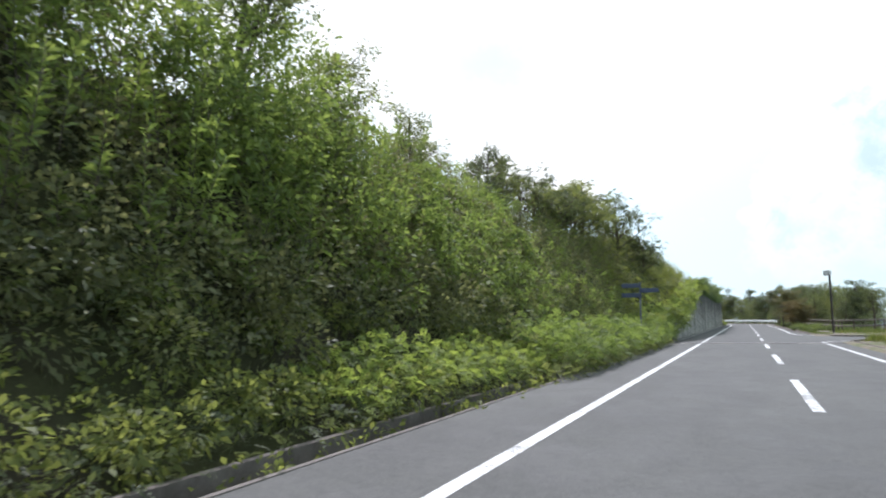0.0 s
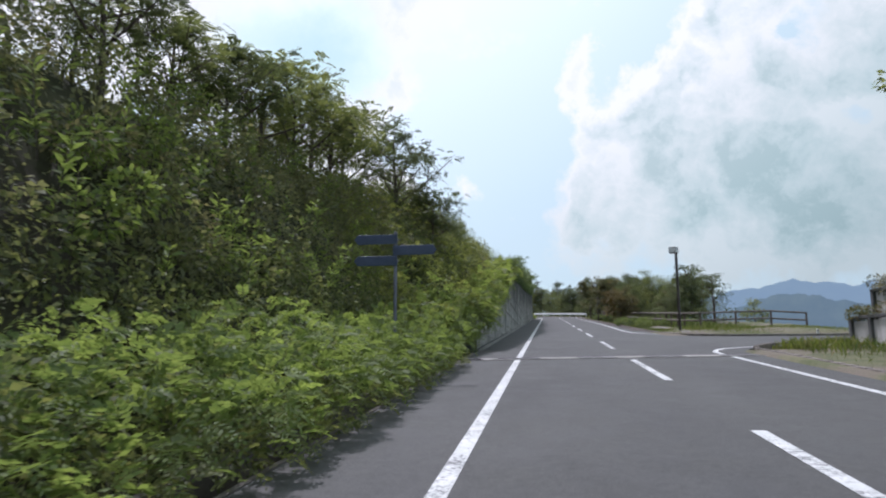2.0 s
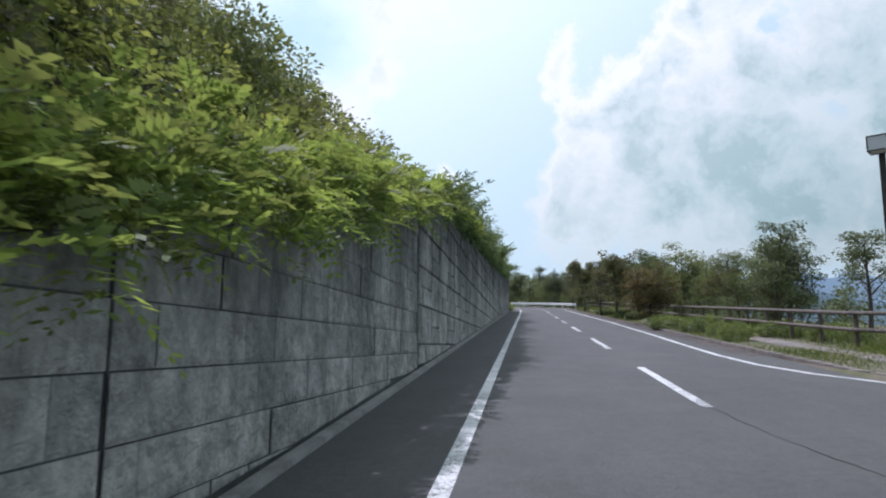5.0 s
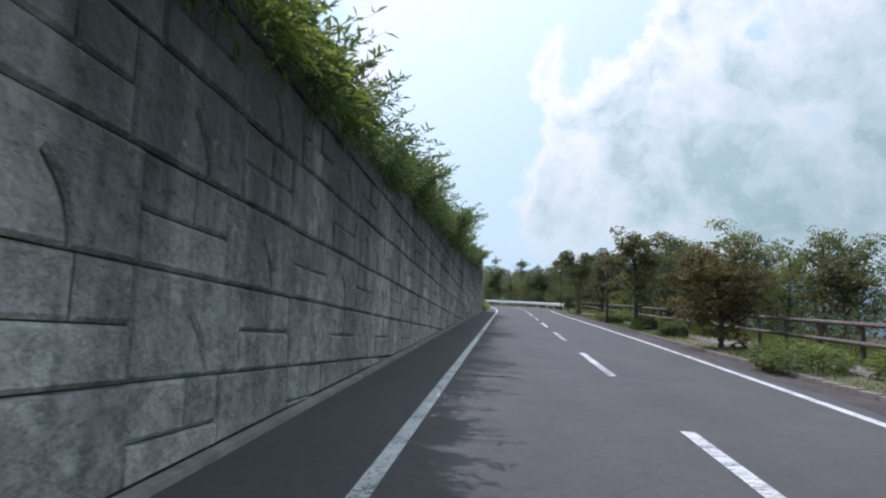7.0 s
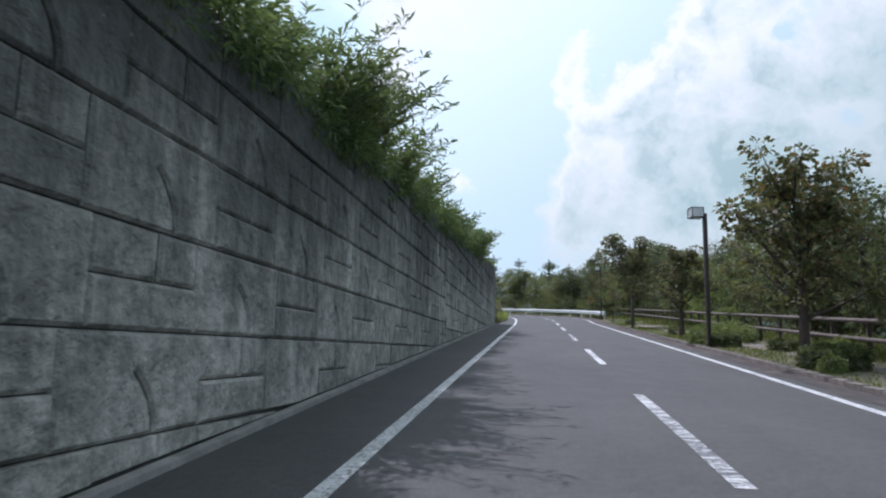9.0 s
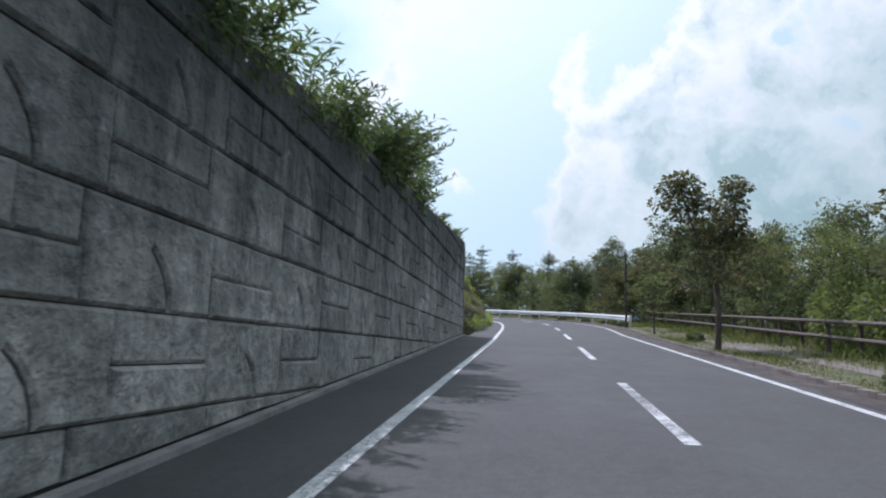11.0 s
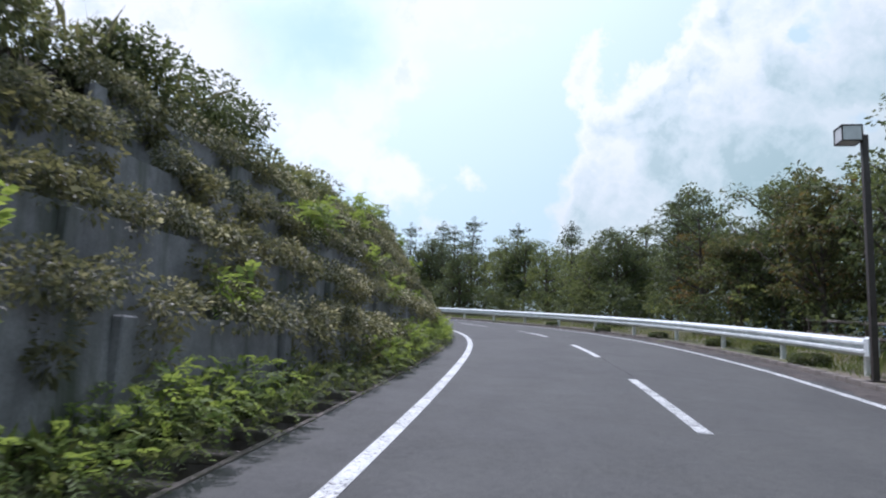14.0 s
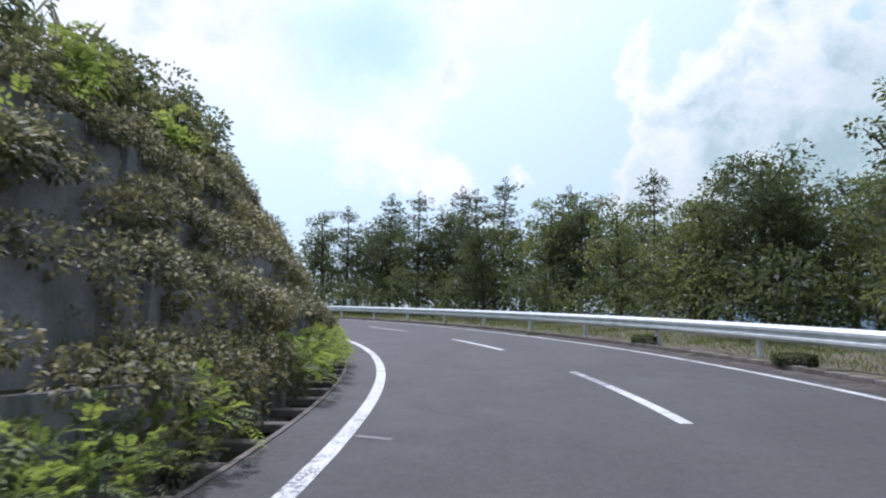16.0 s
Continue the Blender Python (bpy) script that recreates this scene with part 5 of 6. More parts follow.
ps, ws = np.concatenate(ps), np.concatenate(ws)
tagged(new("wall_top_shoots", quads_mesh("wall_top_shoots", leaves(ps, 0.19, rng, 0.2, 0.2, ws), LEAF_SHOOT)), "narrow-leaved green shoots growing over the wall top", "shrubs", kind="stuff")
tagged(new("wall_top_stems", join_tubes("wall_top_stems", stems, BARK, 3)), "thin stems of the shoots on the wall top", "shrubs", kind="stuff")
p = np.concatenate([at(rng.uniform(56, 119.5, 5200), rng.uniform(-4.9, -4.25, 5200), WALL_TOP - 0.06)])
tagged(new("wall_top_grass", quads_mesh("wall_top_grass", blades(p, 0.26, rng), GRASS)), "dry grass along the top of the wall", "grass", kind="stuff")

s = np.concatenate([rng.normal(size=int(many * 0.25)) * wide * 0.6 + where for where, wide, many, tall in CLUMPS if tall > 0.5])
spots = at(s, -4.6 + 0.62 * rng.uniform(0, 1, len(s))) + np.stack([0 * s, 0 * s, crown_of_wall(s) + rng.uniform(-0.25, 0.25, len(s))], 1)
low = rng.uniform(58, 103, 170)
spots = np.concatenate([spots, at(low, -4.42 + 0.4 * rng.uniform(0, 1, 170)) + np.stack([0 * low, 0 * low, crown_of_wall(low) + rng.uniform(-0.3, 0.05, 170)], 1)])
dense = np.concatenate([rng.uniform(77, 85, 60), rng.uniform(103.2, 106.4, 22), rng.uniform(70, 77, 30)])
thicket("wall_top_bushes", at(dense, rng.uniform(-5.2, -4.35, len(dense))) + np.stack([0 * dense, 0 * dense, crown_of_wall(dense) + rng.uniform(0.0, 0.8, len(dense)) * np.where(dense < 77, 0.5, 1.0)], 1), 0.36, 150, 0.12, LEAF_SHOOT, rng, "dense dark bushes on the wall top", 0.3, 0.9)
thicket("wall_top_bushes", spots, 0.27, 120, 0.12, LEAF_SHOOT, rng, "narrow-leaved bushes leaning over the wall top", 0.25, 0.8)

# ---------------------------------------------------------------- tiered planter on the slope after the wall
# the tiers run level, so that the climbing road buries them one after another; height of each lip
TIER_LIPS = (8.48, 9.46, 10.28, 11.07, 11.87, 12.65, 13.45, 14.25)


def course(s, z):
    """Where the lip of a level tier runs: metres right of the centre line, and over the road."""
    s = np.asarray(s, float)
    d = np.minimum(-4.45, -4.98 - 0.667 * (z - GRADE * np.interp(s, S, PY) - 1.39))
    return d, z - GRADE * at(s, d)[..., 1]


def wander(s, k):
    """How far the plants of row k stray up and down along the slope."""
    return 0.07 * np.sin(s * 0.9 + k * 2.1) + 0.05 * np.sin(s * 2.3 + k) + 0.035 * np.sin(s * 5.1 + 3 * k)


for k, z in enumerate(TIER_LIPS):
    ss = np.arange(120.2, 186, 1.5)
    d, lip = course(ss, z)
    ss = ss[(lip > 0.22) & (lip < 3.45)]
    d, lip = course(ss, z)
    t = empty("planter_tier", at(ss[0], d[0], lip[0]), label="stained concrete tier of a planted retaining slope", category="retaining wall", group="tiers of the planted slope")
    inv = t.matrix_basis.inverted()
    foot = np.maximum(lip - 0.86, -0.3)
    part("face", strip("face", ss, ((d - 0.11, foot), (d - 0.11, lip), (d, lip), (d + 0.05, foot)), TIER), t, m=inv)
    part("soil", strip("soil", ss, ((d - 0.75, lip + 0.02), (d - 0.09, lip - 0.06)), SOIL), t, "dark planted soil behind the lip", m=inv)
    rib = bm_mesh("rib", bm_box((0.09, 0.2, 0.78), (0, 0, -0.42), 0.012), TIER)
    for v in ss[::2]:
        dv, uv = course(v, z)
        part("rib", rib, t, m=inv @ pose(*at(v, dv + 0.05, uv), 0, 0, math.degrees(heading(v))))
    # a row of small shrubs that bulges over the lip
    s0, s1 = ss[0], max(ss[0], min(ss[-1], 164))
    n = int(10.2 * max(0.0, s1 - s0))
    s = rng.uniform(s0, s1 + 0.01, n)
    q = rng.uniform(0, 1, n)
    dv, uv = course(s, z)
    spots = at(s, dv + 0.16 - 0.46 * q) + np.stack([0 * s, 0 * s, uv + 0.26 * np.minimum(1, q * 1.6) + 0.5 * wander(s, k) + rng.uniform(-0.05, 0.06, n)], 1)
    if n:
        thicket("tier_shrubs", spots, 0.175, 150, 0.058, LEAF_TIER, rng, "small-leaved shrubs along a tier, dry tips and sun glints painted pale", 0.5, 0.8)
    # trailing tufts that hang down over the face
    s = rng.uniform(s0, s1 + 0.01, n // 3)
    s = s[np.sin(s * 0.61 + 1.7 * k) + 0.6 * np.sin(s * 1.7 + k) > -0.45]
    dv, uv = course(s, z)
    spots = at(s, dv + 0.12) + np.stack([0 * s, 0 * s, uv - 0.02 - 0.42 * rng.uniform(0, 1, len(s)) ** 1.5], 1)
    if len(s):
        thicket("tier_creepers", spots, 0.17, 120, 0.07, LEAF_DRY, rng, "brownish creepers hanging over a concrete tier", 0.5, 0.9)
s = rng.uniform(121, 172, 170)
thicket("foot_shrubs", at(s, rng.uniform(-4.75, -4.45, 170)) + np.stack([0 * s, 0 * s, rng.uniform(0.05, 0.45, 170)], 1), 0.26, 120, 0.075, LEAF_DARK, rng, "dark weedy bushes against the lowest tier")
# dry growth that hides the first metres of the lowest tier
s = rng.uniform(120.1, 125.5, 60)
thicket("foot_shrubs", at(s, rng.uniform(-4.62, -4.38, 60)) + np.stack([0 * s, 0 * s, rng.uniform(0.0, 0.3, 60)], 1), 0.2, 130, 0.06, LEAF_DRY, rng, "dry brownish weeds at the start of the lowest tier")
# the wild growth along the crest
n = 340
s = rng.uniform(120.2, 168, n)
q = rng.uniform(0, 1, n)
crest = 3.55 + 0.45 * np.sqrt(q) + 0.2 * (1 - smooth(124, 128, s)) - 0.28 * smooth(131.5, 134.5, s) * (1 - smooth(143, 147, s)) + 0.12 * np.sin(s * 0.8) + 0.14 * np.sin(s * 1.9 + 1) + 0.08 * np.sin(s * 4.3)
spots = at(s, -6.4 - 0.95 * q) + np.stack([0 * s, 0 * s, crest + rng.uniform(-0.12, 0.1, n)], 1)
thicket("crest_shrubs", spots, 0.34, 160, 0.09, LEAF_BANK, rng, "dense brownish green bushes along the crest of the slope", 0.5, 0.85)
s = rng.uniform(120.2, 168, 230)
thicket("crest_shrubs", at(s, rng.uniform(-7.7, -6.9, 230)) + np.stack([0 * s, 0 * s, 3.7 + rng.uniform(0, 0.3, 230) - 0.3 * smooth(131.5, 134.5, s) * (1 - smooth(143, 147, s)) + 0.1 * np.sin(s * 1.3)], 1), 0.36, 150, 0.095, LEAF_DARK, rng, "dark bushes along the crest of the slope", 0.5, 0.85)
bumps = np.concatenate([at(v, dd_, up_ - 0.2) + rng.normal(size=(13, 3)) * np.array([0.22, 0.3, 0.2])
                        for v, dd_, up_ in ((121.2, -6.7, 4.55), (123.4, -6.9, 4.5), (126.6, -6.9, 4.5), (129.0, -6.8, 4.3), (131.6, -7.0, 4.5), (132.6, -7.0, 4.45), (137.2, -7.0, 3.95), (145.6, -7.0, 4.2), (147.6, -7.1, 4.45), (150.6, -7.0, 4.5), (153, -7.0, 4.5), (156.5, -7.0, 4.55), (159.5, -7.0, 4.5))])
thicket("crest_shrubs", bumps, 0.3, 180, 0.085, LEAF_DARK, rng, "rounded dark bushes standing up from the crest")
p = at(np.concatenate([rng.uniform(120.5, 131, 260), rng.uniform(148, 158, 160)]), rng.uniform(-7.1, -6.6, 420), 3.95)
tagged(new("crest_grass", quads_mesh("crest_grass", blades(p, 0.5, rng, 0.004), LEAF_DRY)), "thin dry grass stalks along the crest of the slope", "grass", kind="stuff")
# feathery shrubs that sprout from the rows
SPROUTS = ((124.6, -4.9, 1.45, 26, 0.3), (123.6, -4.95, 1.5, 20, 0.25), (128.4, -4.9, 1.3, 24, 0.3), (132.4, -5.5, 2.5, 70, 0.42), (133.1, -5.6, 2.75, 60, 0.36), (136.5, -5.35, 2.2, 30, 0.3), (137.6, -5.95, 3.1, 46, 0.34), (139.8, -6.4, 3.8, 40, 0.3),
           (143.5, -6.6, 4.1, 50, 0.36), (139.4, -5.3, 1.75, 34, 0.3), (141.5, -4.95, 1.35, 26, 0.26), (136.4, -4.9, 1.4, 36, 0.3), (145.2, -5.4, 2.5, 34, 0.3), (147.6, -5.9, 3.4, 34, 0.3), (150.2, -6.0, 3.3, 24, 0.26))
cc = np.concatenate([at(v, dd_, up_) + rng.normal(size=(many, 3)) * np.array([0.7, 1.0, 0.6]) * wide * 0.62 for v, dd_, up_, many, wide in SPROUTS])
frond_bush("slope_shrubs", cc, rng.normal(size=(len(cc), 3)) * 0.7 + np.array([0.6, -0.1, 0.35]), 0.26, LEAF_BRIGHT, rng, "bright feathery shrubs sprouting from the tiers")
p, w = frond_mass(5600, 124.5, 176, -4.75, -3.9, 0.62, rng)
wild = np.sin(p[:, 1] * 0.75 + 1.2) + 0.5 * np.sin(p[:, 1] * 1.9) > -0.35
p, w = p[wild], w[wild]
frond_bush("roadside_hedge", p, w, 0.17, LEAF_BRIGHT, rng, "bright green feathery shrubs along the open drain")
p, w = frond_mass(2600, 123.5, 146.5, -4.7, -3.92, 0.3, rng, 0.06)
frond_bush("roadside_hedge", p, w, 0.15, LEAF, rng, "low green growth closing over the open drain")
p = at(rng.uniform(121, 180, 1300), rng.uniform(-4.8, -4.4, 1300), 0.0)
tagged(new("drain_grass", quads_mesh("drain_grass", blades(p, 0.45, rng, 0.009), GRASS)), "long grass beside the open drain", "grass", kind="stuff")

# ---------------------------------------------------------------- verge on the right


def verge_grass(name, n, x0, x1, y0, y1, height, label):
    p = np.stack([rng.uniform(x0, x1, n), rng.uniform(y0, y1, n), np.zeros(n)], 1)
    p = p[(np.sin(p[:, 0] * 1.3 + 2) + np.sin(p[:, 1] * 0.7) + rng.normal(size=n)) > -0.3]
    p[:, 2] = ground(p[:, 0], p[:, 1])
    tagged(new(name, quads_mesh(name, blades(p, height, rng, 0.007), GRASS)), label, "grass", kind="stuff")


path_y = np.arange(51.5, 121, 1.5)
px0, px1 = 6.72 + 0.1 * np.sin(path_y * 0.6), 7.42 + 0.08 * np.sin(path_y * 0.8 + 1)
pv = [(x, y, float(ground(x, y)) + 0.012) for xs_ in (px0, px1) for x, y in zip(xs_, path_y)]
k = len(path_y)
tagged(new("footpath", mesh_of("footpath", pv, [(i, k + i, k + i + 1, i + 1) for i in range(k - 1)], GRAVEL)), "narrow grey gravel footpath along the fence", "path", kind="structure")
verge_grass("verge_grass", 26000, 7.4, 10.5, 53, 100, 0.16, "green grass along the fence")
verge_grass("verge_grass", 16000, 6.2, 18.0, 49.6, 57.5, 0.1, "short green grass on the corner of the side road")
verge_grass("verge_grass", 30000, 5.75, 6.75, 53, 124, 0.07, "short dry grass between the kerb and the path")
verge_grass("verge_grass", 8000, 6.6, 7.5, 64, 100, 0.08, "dry and green grass on the verge")
verge_grass("verge_grass", 30000, 6.3, 10.5, 100, 150, 0.1, "dry and green grass on the verge by the bend")
verge_grass("verge_weeds", 9000, 7.6, 11.0, 54, 140, 0.3, "tall weeds along the fence")
verge_grass("verge_grass", 3500, 6.6, 8.2, 33, 38, 0.32, "tuft of long grass at the corner of the side road")
verge_grass("verge_grass", 3000, 6.3, 9.4, 14, 37.5, 0.16, "grass strip in front of the tiered planter")
p = at(rng.uniform(136, 205, 16000), rng.uniform(4.7, 7.2, 16000))
p[:, 2] = ground(p[:, 0], p[:, 1])
tagged(new("bend_grass", quads_mesh("bend_grass", blades(p, 0.13, rng, 0.007), GRASS)), "grass behind the guard rail", "grass", kind="stuff")

thicket("wood_underbrush", scatter(230, 136, 226, 7.2, 11.5, rng, 0.2, 2.2), 0.95, 190, 0.19, LEAF_DARK, rng, "dark underbrush at the edge of the wood")
thicket("wood_underbrush", scatter(150, 132, 226, 10, 15, rng, 0.2, 1.8), 1.15, 150, 0.2, LEAF_DARK, rng, "dark bushes under the trees of the wood")
thicket("wood_underbrush", scatter(90, 138, 222, 6.6, 10.0, rng, 0.3, 2.6), 0.8, 150, 0.14, LEAF, rng, "green underbrush at the edge of the wood")
thicket("wood_underbrush", scatter(90, 80, 128, 8.4, 11.5, rng, 0.3, 1.7), 0.85, 160, 0.17, LEAF_DARK, rng, "dark bushes under the trees beyond the fence")
thicket("wood_underbrush", scatter(150, 92, 140, 9.0, 13.0, rng, 0.3, 2.6), 0.9, 170, 0.16, LEAF_DARK, rng, "dense dark bushes filling the wood beyond the fence")
thicket("wood_underbrush", scatter(130, 103, 137, 7.7, 10.2, rng, 0.7, 2.5), 0.75, 170, 0.14, LEAF_DARK, rng, "tall dark bushes close behind the fence")
thicket("wood_underbrush", scatter(130, 132, 168, 9.0, 13.5, rng, 0.3, 2.6), 0.9, 170, 0.14, LEAF_DARK, rng, "dense dark bushes between the trunks outside the bend")
thicket("wood_underbrush", scatter(150, 64, 138, 7.6, 10.5, rng, 0.2, 1.3), 0.75, 140, 0.13, LEAF_DARK, rng, "dark underbrush beyond the fence")
boxy = np.random.default_rng(8).normal(size=(2300, 3))
boxy = boxy / ((abs(boxy) ** 5).sum(1, keepdims=True) ** 0.2) * np.random.default_rng(18).uniform(0.75, 1.0, (2300, 1))
ps, ws = np.array([0, 0, 0.24]) + boxy * np.array([0.62, 0.5, 0.26]), boxy.copy()
ps[:, 2] = np.maximum(ps[:, 2], 0.03)
AZALEA = quads_mesh("azalea", leaves(ps, 0.105, np.random.default_rng(9), 0.62, 0.4, ws), LEAF_DARK)
ps, ws = clump((0, 0, 0.4), (0.8, 0.8, 0.5), 2000, np.random.default_rng(10))
ps[:, 2] = np.maximum(ps[:, 2], 0.03)
WEED = quads_mesh("weed_bush", leaves(ps, 0.13, np.random.default_rng(11), 0.36, 0.15, ws), LEAF_WEED)


def bush(me, x, y, turn, sx, sz, label, group):
    t = new("bush", me)
    t.matrix_basis = pose(x, y, float(ground(x, y)) - 0.02, 0, 0, turn) @ Matrix.Diagonal((sx, sx, sz, 1))
    tagged(t, label, "bush", group)


for i, (x, y, sx, sz) in enumerate(((6.35, 82.5, 1.0, 1.1), (6.35, 87.9, 1.05, 1.15), (6.9, 84.6, 0.9, 1.1), (6.2, 95.1, 0.9, 1.0), (7.2, 93, 0.7, 0.8), (6.6, 104, 0.7, 0.8), (6.6, 118.5, 0.6, 0.7),
                                    (6.48, 138.2, 0.75, 0.62), (6.55, 141.4, 0.7, 0.6), (6.1, 144.9, 0.75, 0.58), (5.0, 149.8, 0.7, 0.55), (3.3, 155.3, 0.75, 0.55), (1.0, 161.2, 0.75, 0.55), (-2.5, 166.4, 0.8, 0.55), (7.4, 73.0, 0.8, 0.9), (6.7, 100, 0.8, 0.9))):
    bush(AZALEA, x, y, 90 + 7 * math.sin(i * 2.0), sx * 0.9, sz * 0.8, "low clipped dark green bush on the verge", "clipped bushes on the verge")
for i, (x, y, sx, sz) in enumerate(((6.1, 61.4, 0.62, 1.0), (6.2, 66.8, 0.66, 1.0), (6.8, 63.6, 0.55, 0.8), (6.1, 96.4, 0.9, 1.1), (6.9, 97.0, 0.9, 1.0), (5.95, 87.0, 0.3, 0.6), (6.6, 64.5, 0.6, 0.7), (6.9, 66.0, 0.6, 0.7), (7.3, 98.2, 1.0, 1.1), (6.0, 70.3, 1.0, 0.9), (5.9, 71.0, 0.9, 1.0), (7.4, 69, 1.1, 1.0), (8.2, 91, 0.9, 0.9), (8.4, 84, 0.9, 0.9), (8.6, 60.5, 1.0, 0.9), (8.0, 63, 1.0, 0.9),
                                    (9.6, 110, 1.5, 2.3), (10.0, 113.5, 1.6, 2.4), (9.4, 106.5, 1.3, 1.8), (8.5, 103, 0.9, 1.0))):
    bush(WEED, x, y, 31 * i, sx, sz * (1.0 if y > 108 else 0.66), "loose light green weed bush on the verge", "weed bushes on the verge")

# ---------------------------------------------------------------- tiered planter beside the side road
for k in range(4):
    x0, z0 = 9.75 + 0.62 * k, 0.86 * k
    L = 17.0 - 0.5 * k
    gz0 = GRADE * 40.0
    t = empty("planter_tier", (x0, 40.2 - 0.25 * k, gz0 + z0), -176.0, label="grey concrete planter tier with dark posts and trailing shrubs", category="retaining wall", group="tiers beside the side road")
    part("panel", bm_mesh("panel", bm_box((0.12, L, 1.5), (0, L / 2, 0.08 if k else 0.0), 0.01), PANEL), t)
    part("coping", bm_mesh("coping", bm_box((0.26, L, 0.1), (0.03, L / 2, 0.86), 0.015), WALL_BACK), t)
    rib = bm_mesh("rib", bm_box((0.12, 0.16, 1.5), (0.1, 0, 0.06), 0.012), WALL_BACK)
    for v in np.arange(0.1, L, 1.15):
        part("rib", rib, t, m=pose(0, v, 0))
    a = math.radians(-176)
    n = 95
    v, off = rng.uniform(0.0, L, n), rng.uniform(-0.5, 0.16, n)
    spots = np.stack([x0 + off * math.cos(a) - v * math.sin(a), 40.2 - 0.25 * k + off * math.sin(a) + v * math.cos(a), gz0 + z0 + rng.uniform(0.9, 1.18, n)], 1)
    thicket("tier_shrubs", spots, 0.26, 110, 0.085, LEAF_TIER if k % 2 else LEAF_RUST, rng, "trailing shrubs along a planter tier", 0.5, 0.7)

# ---------------------------------------------------------------- hills in the distance


def ridge(name, dist, az0, az1, tops, mat, uneven, base=-120):
    az = np.linspace(az0, az1, 320)
    rg = np.random.default_rng(int(dist))
    el = np.interp(az, tops[0], tops[1])
    bumps = sum(rg.normal() * 0.13 / (1 + k * 0.25) * np.sin(az * (0.35 + 0.33 * k) + rg.uniform(0, 6)) for k in range(14))
    top = dist * np.tan(np.radians(el + bumps * uneven))
    rows = []
    for f, back in ((0.0, -0.12), (0.4, -0.07), (0.75, -0.03), (1.0, 0.0), (0.6, 0.12), (0.0, 0.3)):
        r = dist * (1 + back)
        z = base + (top - base) * f + rg.normal(size=320) * dist * 0.0008
        rows.append(np.stack([r * np.sin(np.radians(az)), r * np.cos(np.radians(az)), z], 1))
    v = np.concatenate(rows)
    f = [(j * 320 + i, j * 320 + i + 1, (j + 1) * 320 + i + 1, (j + 1) * 320 + i) for j in range(5) for i in range(319)]
    tagged(new(name, mesh_of(name, v, f, mat, True)), "wooded mountain ridge with blue distance haze painted in", "hill", kind="structure")


# blue air haze is painted into both hill materials as emission
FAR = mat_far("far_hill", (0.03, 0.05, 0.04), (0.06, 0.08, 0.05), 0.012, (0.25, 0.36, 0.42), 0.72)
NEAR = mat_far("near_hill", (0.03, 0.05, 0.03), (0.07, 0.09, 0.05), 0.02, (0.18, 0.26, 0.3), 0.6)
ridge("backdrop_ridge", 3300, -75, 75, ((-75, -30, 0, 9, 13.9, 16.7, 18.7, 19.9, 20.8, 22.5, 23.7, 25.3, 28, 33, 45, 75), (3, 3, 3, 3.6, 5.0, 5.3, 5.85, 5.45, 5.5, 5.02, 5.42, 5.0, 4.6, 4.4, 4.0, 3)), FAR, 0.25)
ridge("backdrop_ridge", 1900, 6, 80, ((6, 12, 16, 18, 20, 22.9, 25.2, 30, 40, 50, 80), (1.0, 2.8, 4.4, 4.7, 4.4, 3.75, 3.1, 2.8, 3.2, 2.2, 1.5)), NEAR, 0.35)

# ---------------------------------------------------------------- kerb stones
KERB_STONE = bm_mesh("kerb_stone", bm_box((0.14, 0.597, 0.34), (0, 0, -0.075), 0.009), KERB)


def kerb_run(name, pts, label):
    spots = walk_points(pts, 0.6)
    t = empty(name, (*spots[0], GRADE * spots[0][1]), label=label, category="kerb", kind="structure")
    inv_ = t.matrix_basis.inverted()
    for i, p in enumerate(spots):
        q = spots[min(i + 1, len(spots) - 1)] - spots[max(i - 1, 0)]
        lead = Vector((q[0], q[1], GRADE * q[1])).normalized()
        rot = Matrix((Vector((lead.y, -lead.x, 0)).normalized(), lead, Vector((0, 0, 1)))).transposed().to_4x4()
        part("kerb_stone", KERB_STONE, t, m=inv_ @ Matrix.Translation((p[0], p[1], GRADE * p[1])) @ rot)
    return t


kerb_run("kerb", [(5.6, -6), (5.75, 20), (5.95, 34), (5.98, 37.2), (6.3, 38.6), (7.1, 40.1), (8.4, 41.4), (9.9, 42.3), (14, 43.3), (20, 43.8)], "weathered concrete kerb bending into the side road")
kerb_run("kerb", [(18, 48.5), (9.3, 48.45), (7.6, 48.9), (6.5, 49.9), (5.95, 51.2), (5.68, 53.0), (5.62, 56), (5.6, 80), (5.6, 123.6)], "weathered brownish concrete kerb along the verge")
kerb_run("kerb", line_pts(lambda q: right_edge(q) + 0.08, 124.5, 205), "weathered concrete kerb under the guard rail")

# ---------------------------------------------------------------- the retaining wall
WX = -2.10                          # face of the wall
COURSE, MODULE = 0.742, 3.12


def clipped(poly, a, b, c):
    """The part of a polygon where a*y + b*z <= c."""
    out = []
    for i, p in enumerate(poly):
        q = poly[(i + 1) % len(poly)]
        fp, fq = a * p[0] + b * p[1] - c, a * q[0] + b * q[1] - c
        if fp <= 0:
            out.append(p)
        if fp * fq < 0:
            t = fp / (fp - fq)
            out.append((p[0] + t * (q[0] - p[0]), p[1] + t * (q[1] - p[1])))
    return out


def area(poly):
    return 0.5 * sum(p[0] * q[1] - q[0] * p[1] for p, q in zip(poly, poly[1:] + poly[:1]))


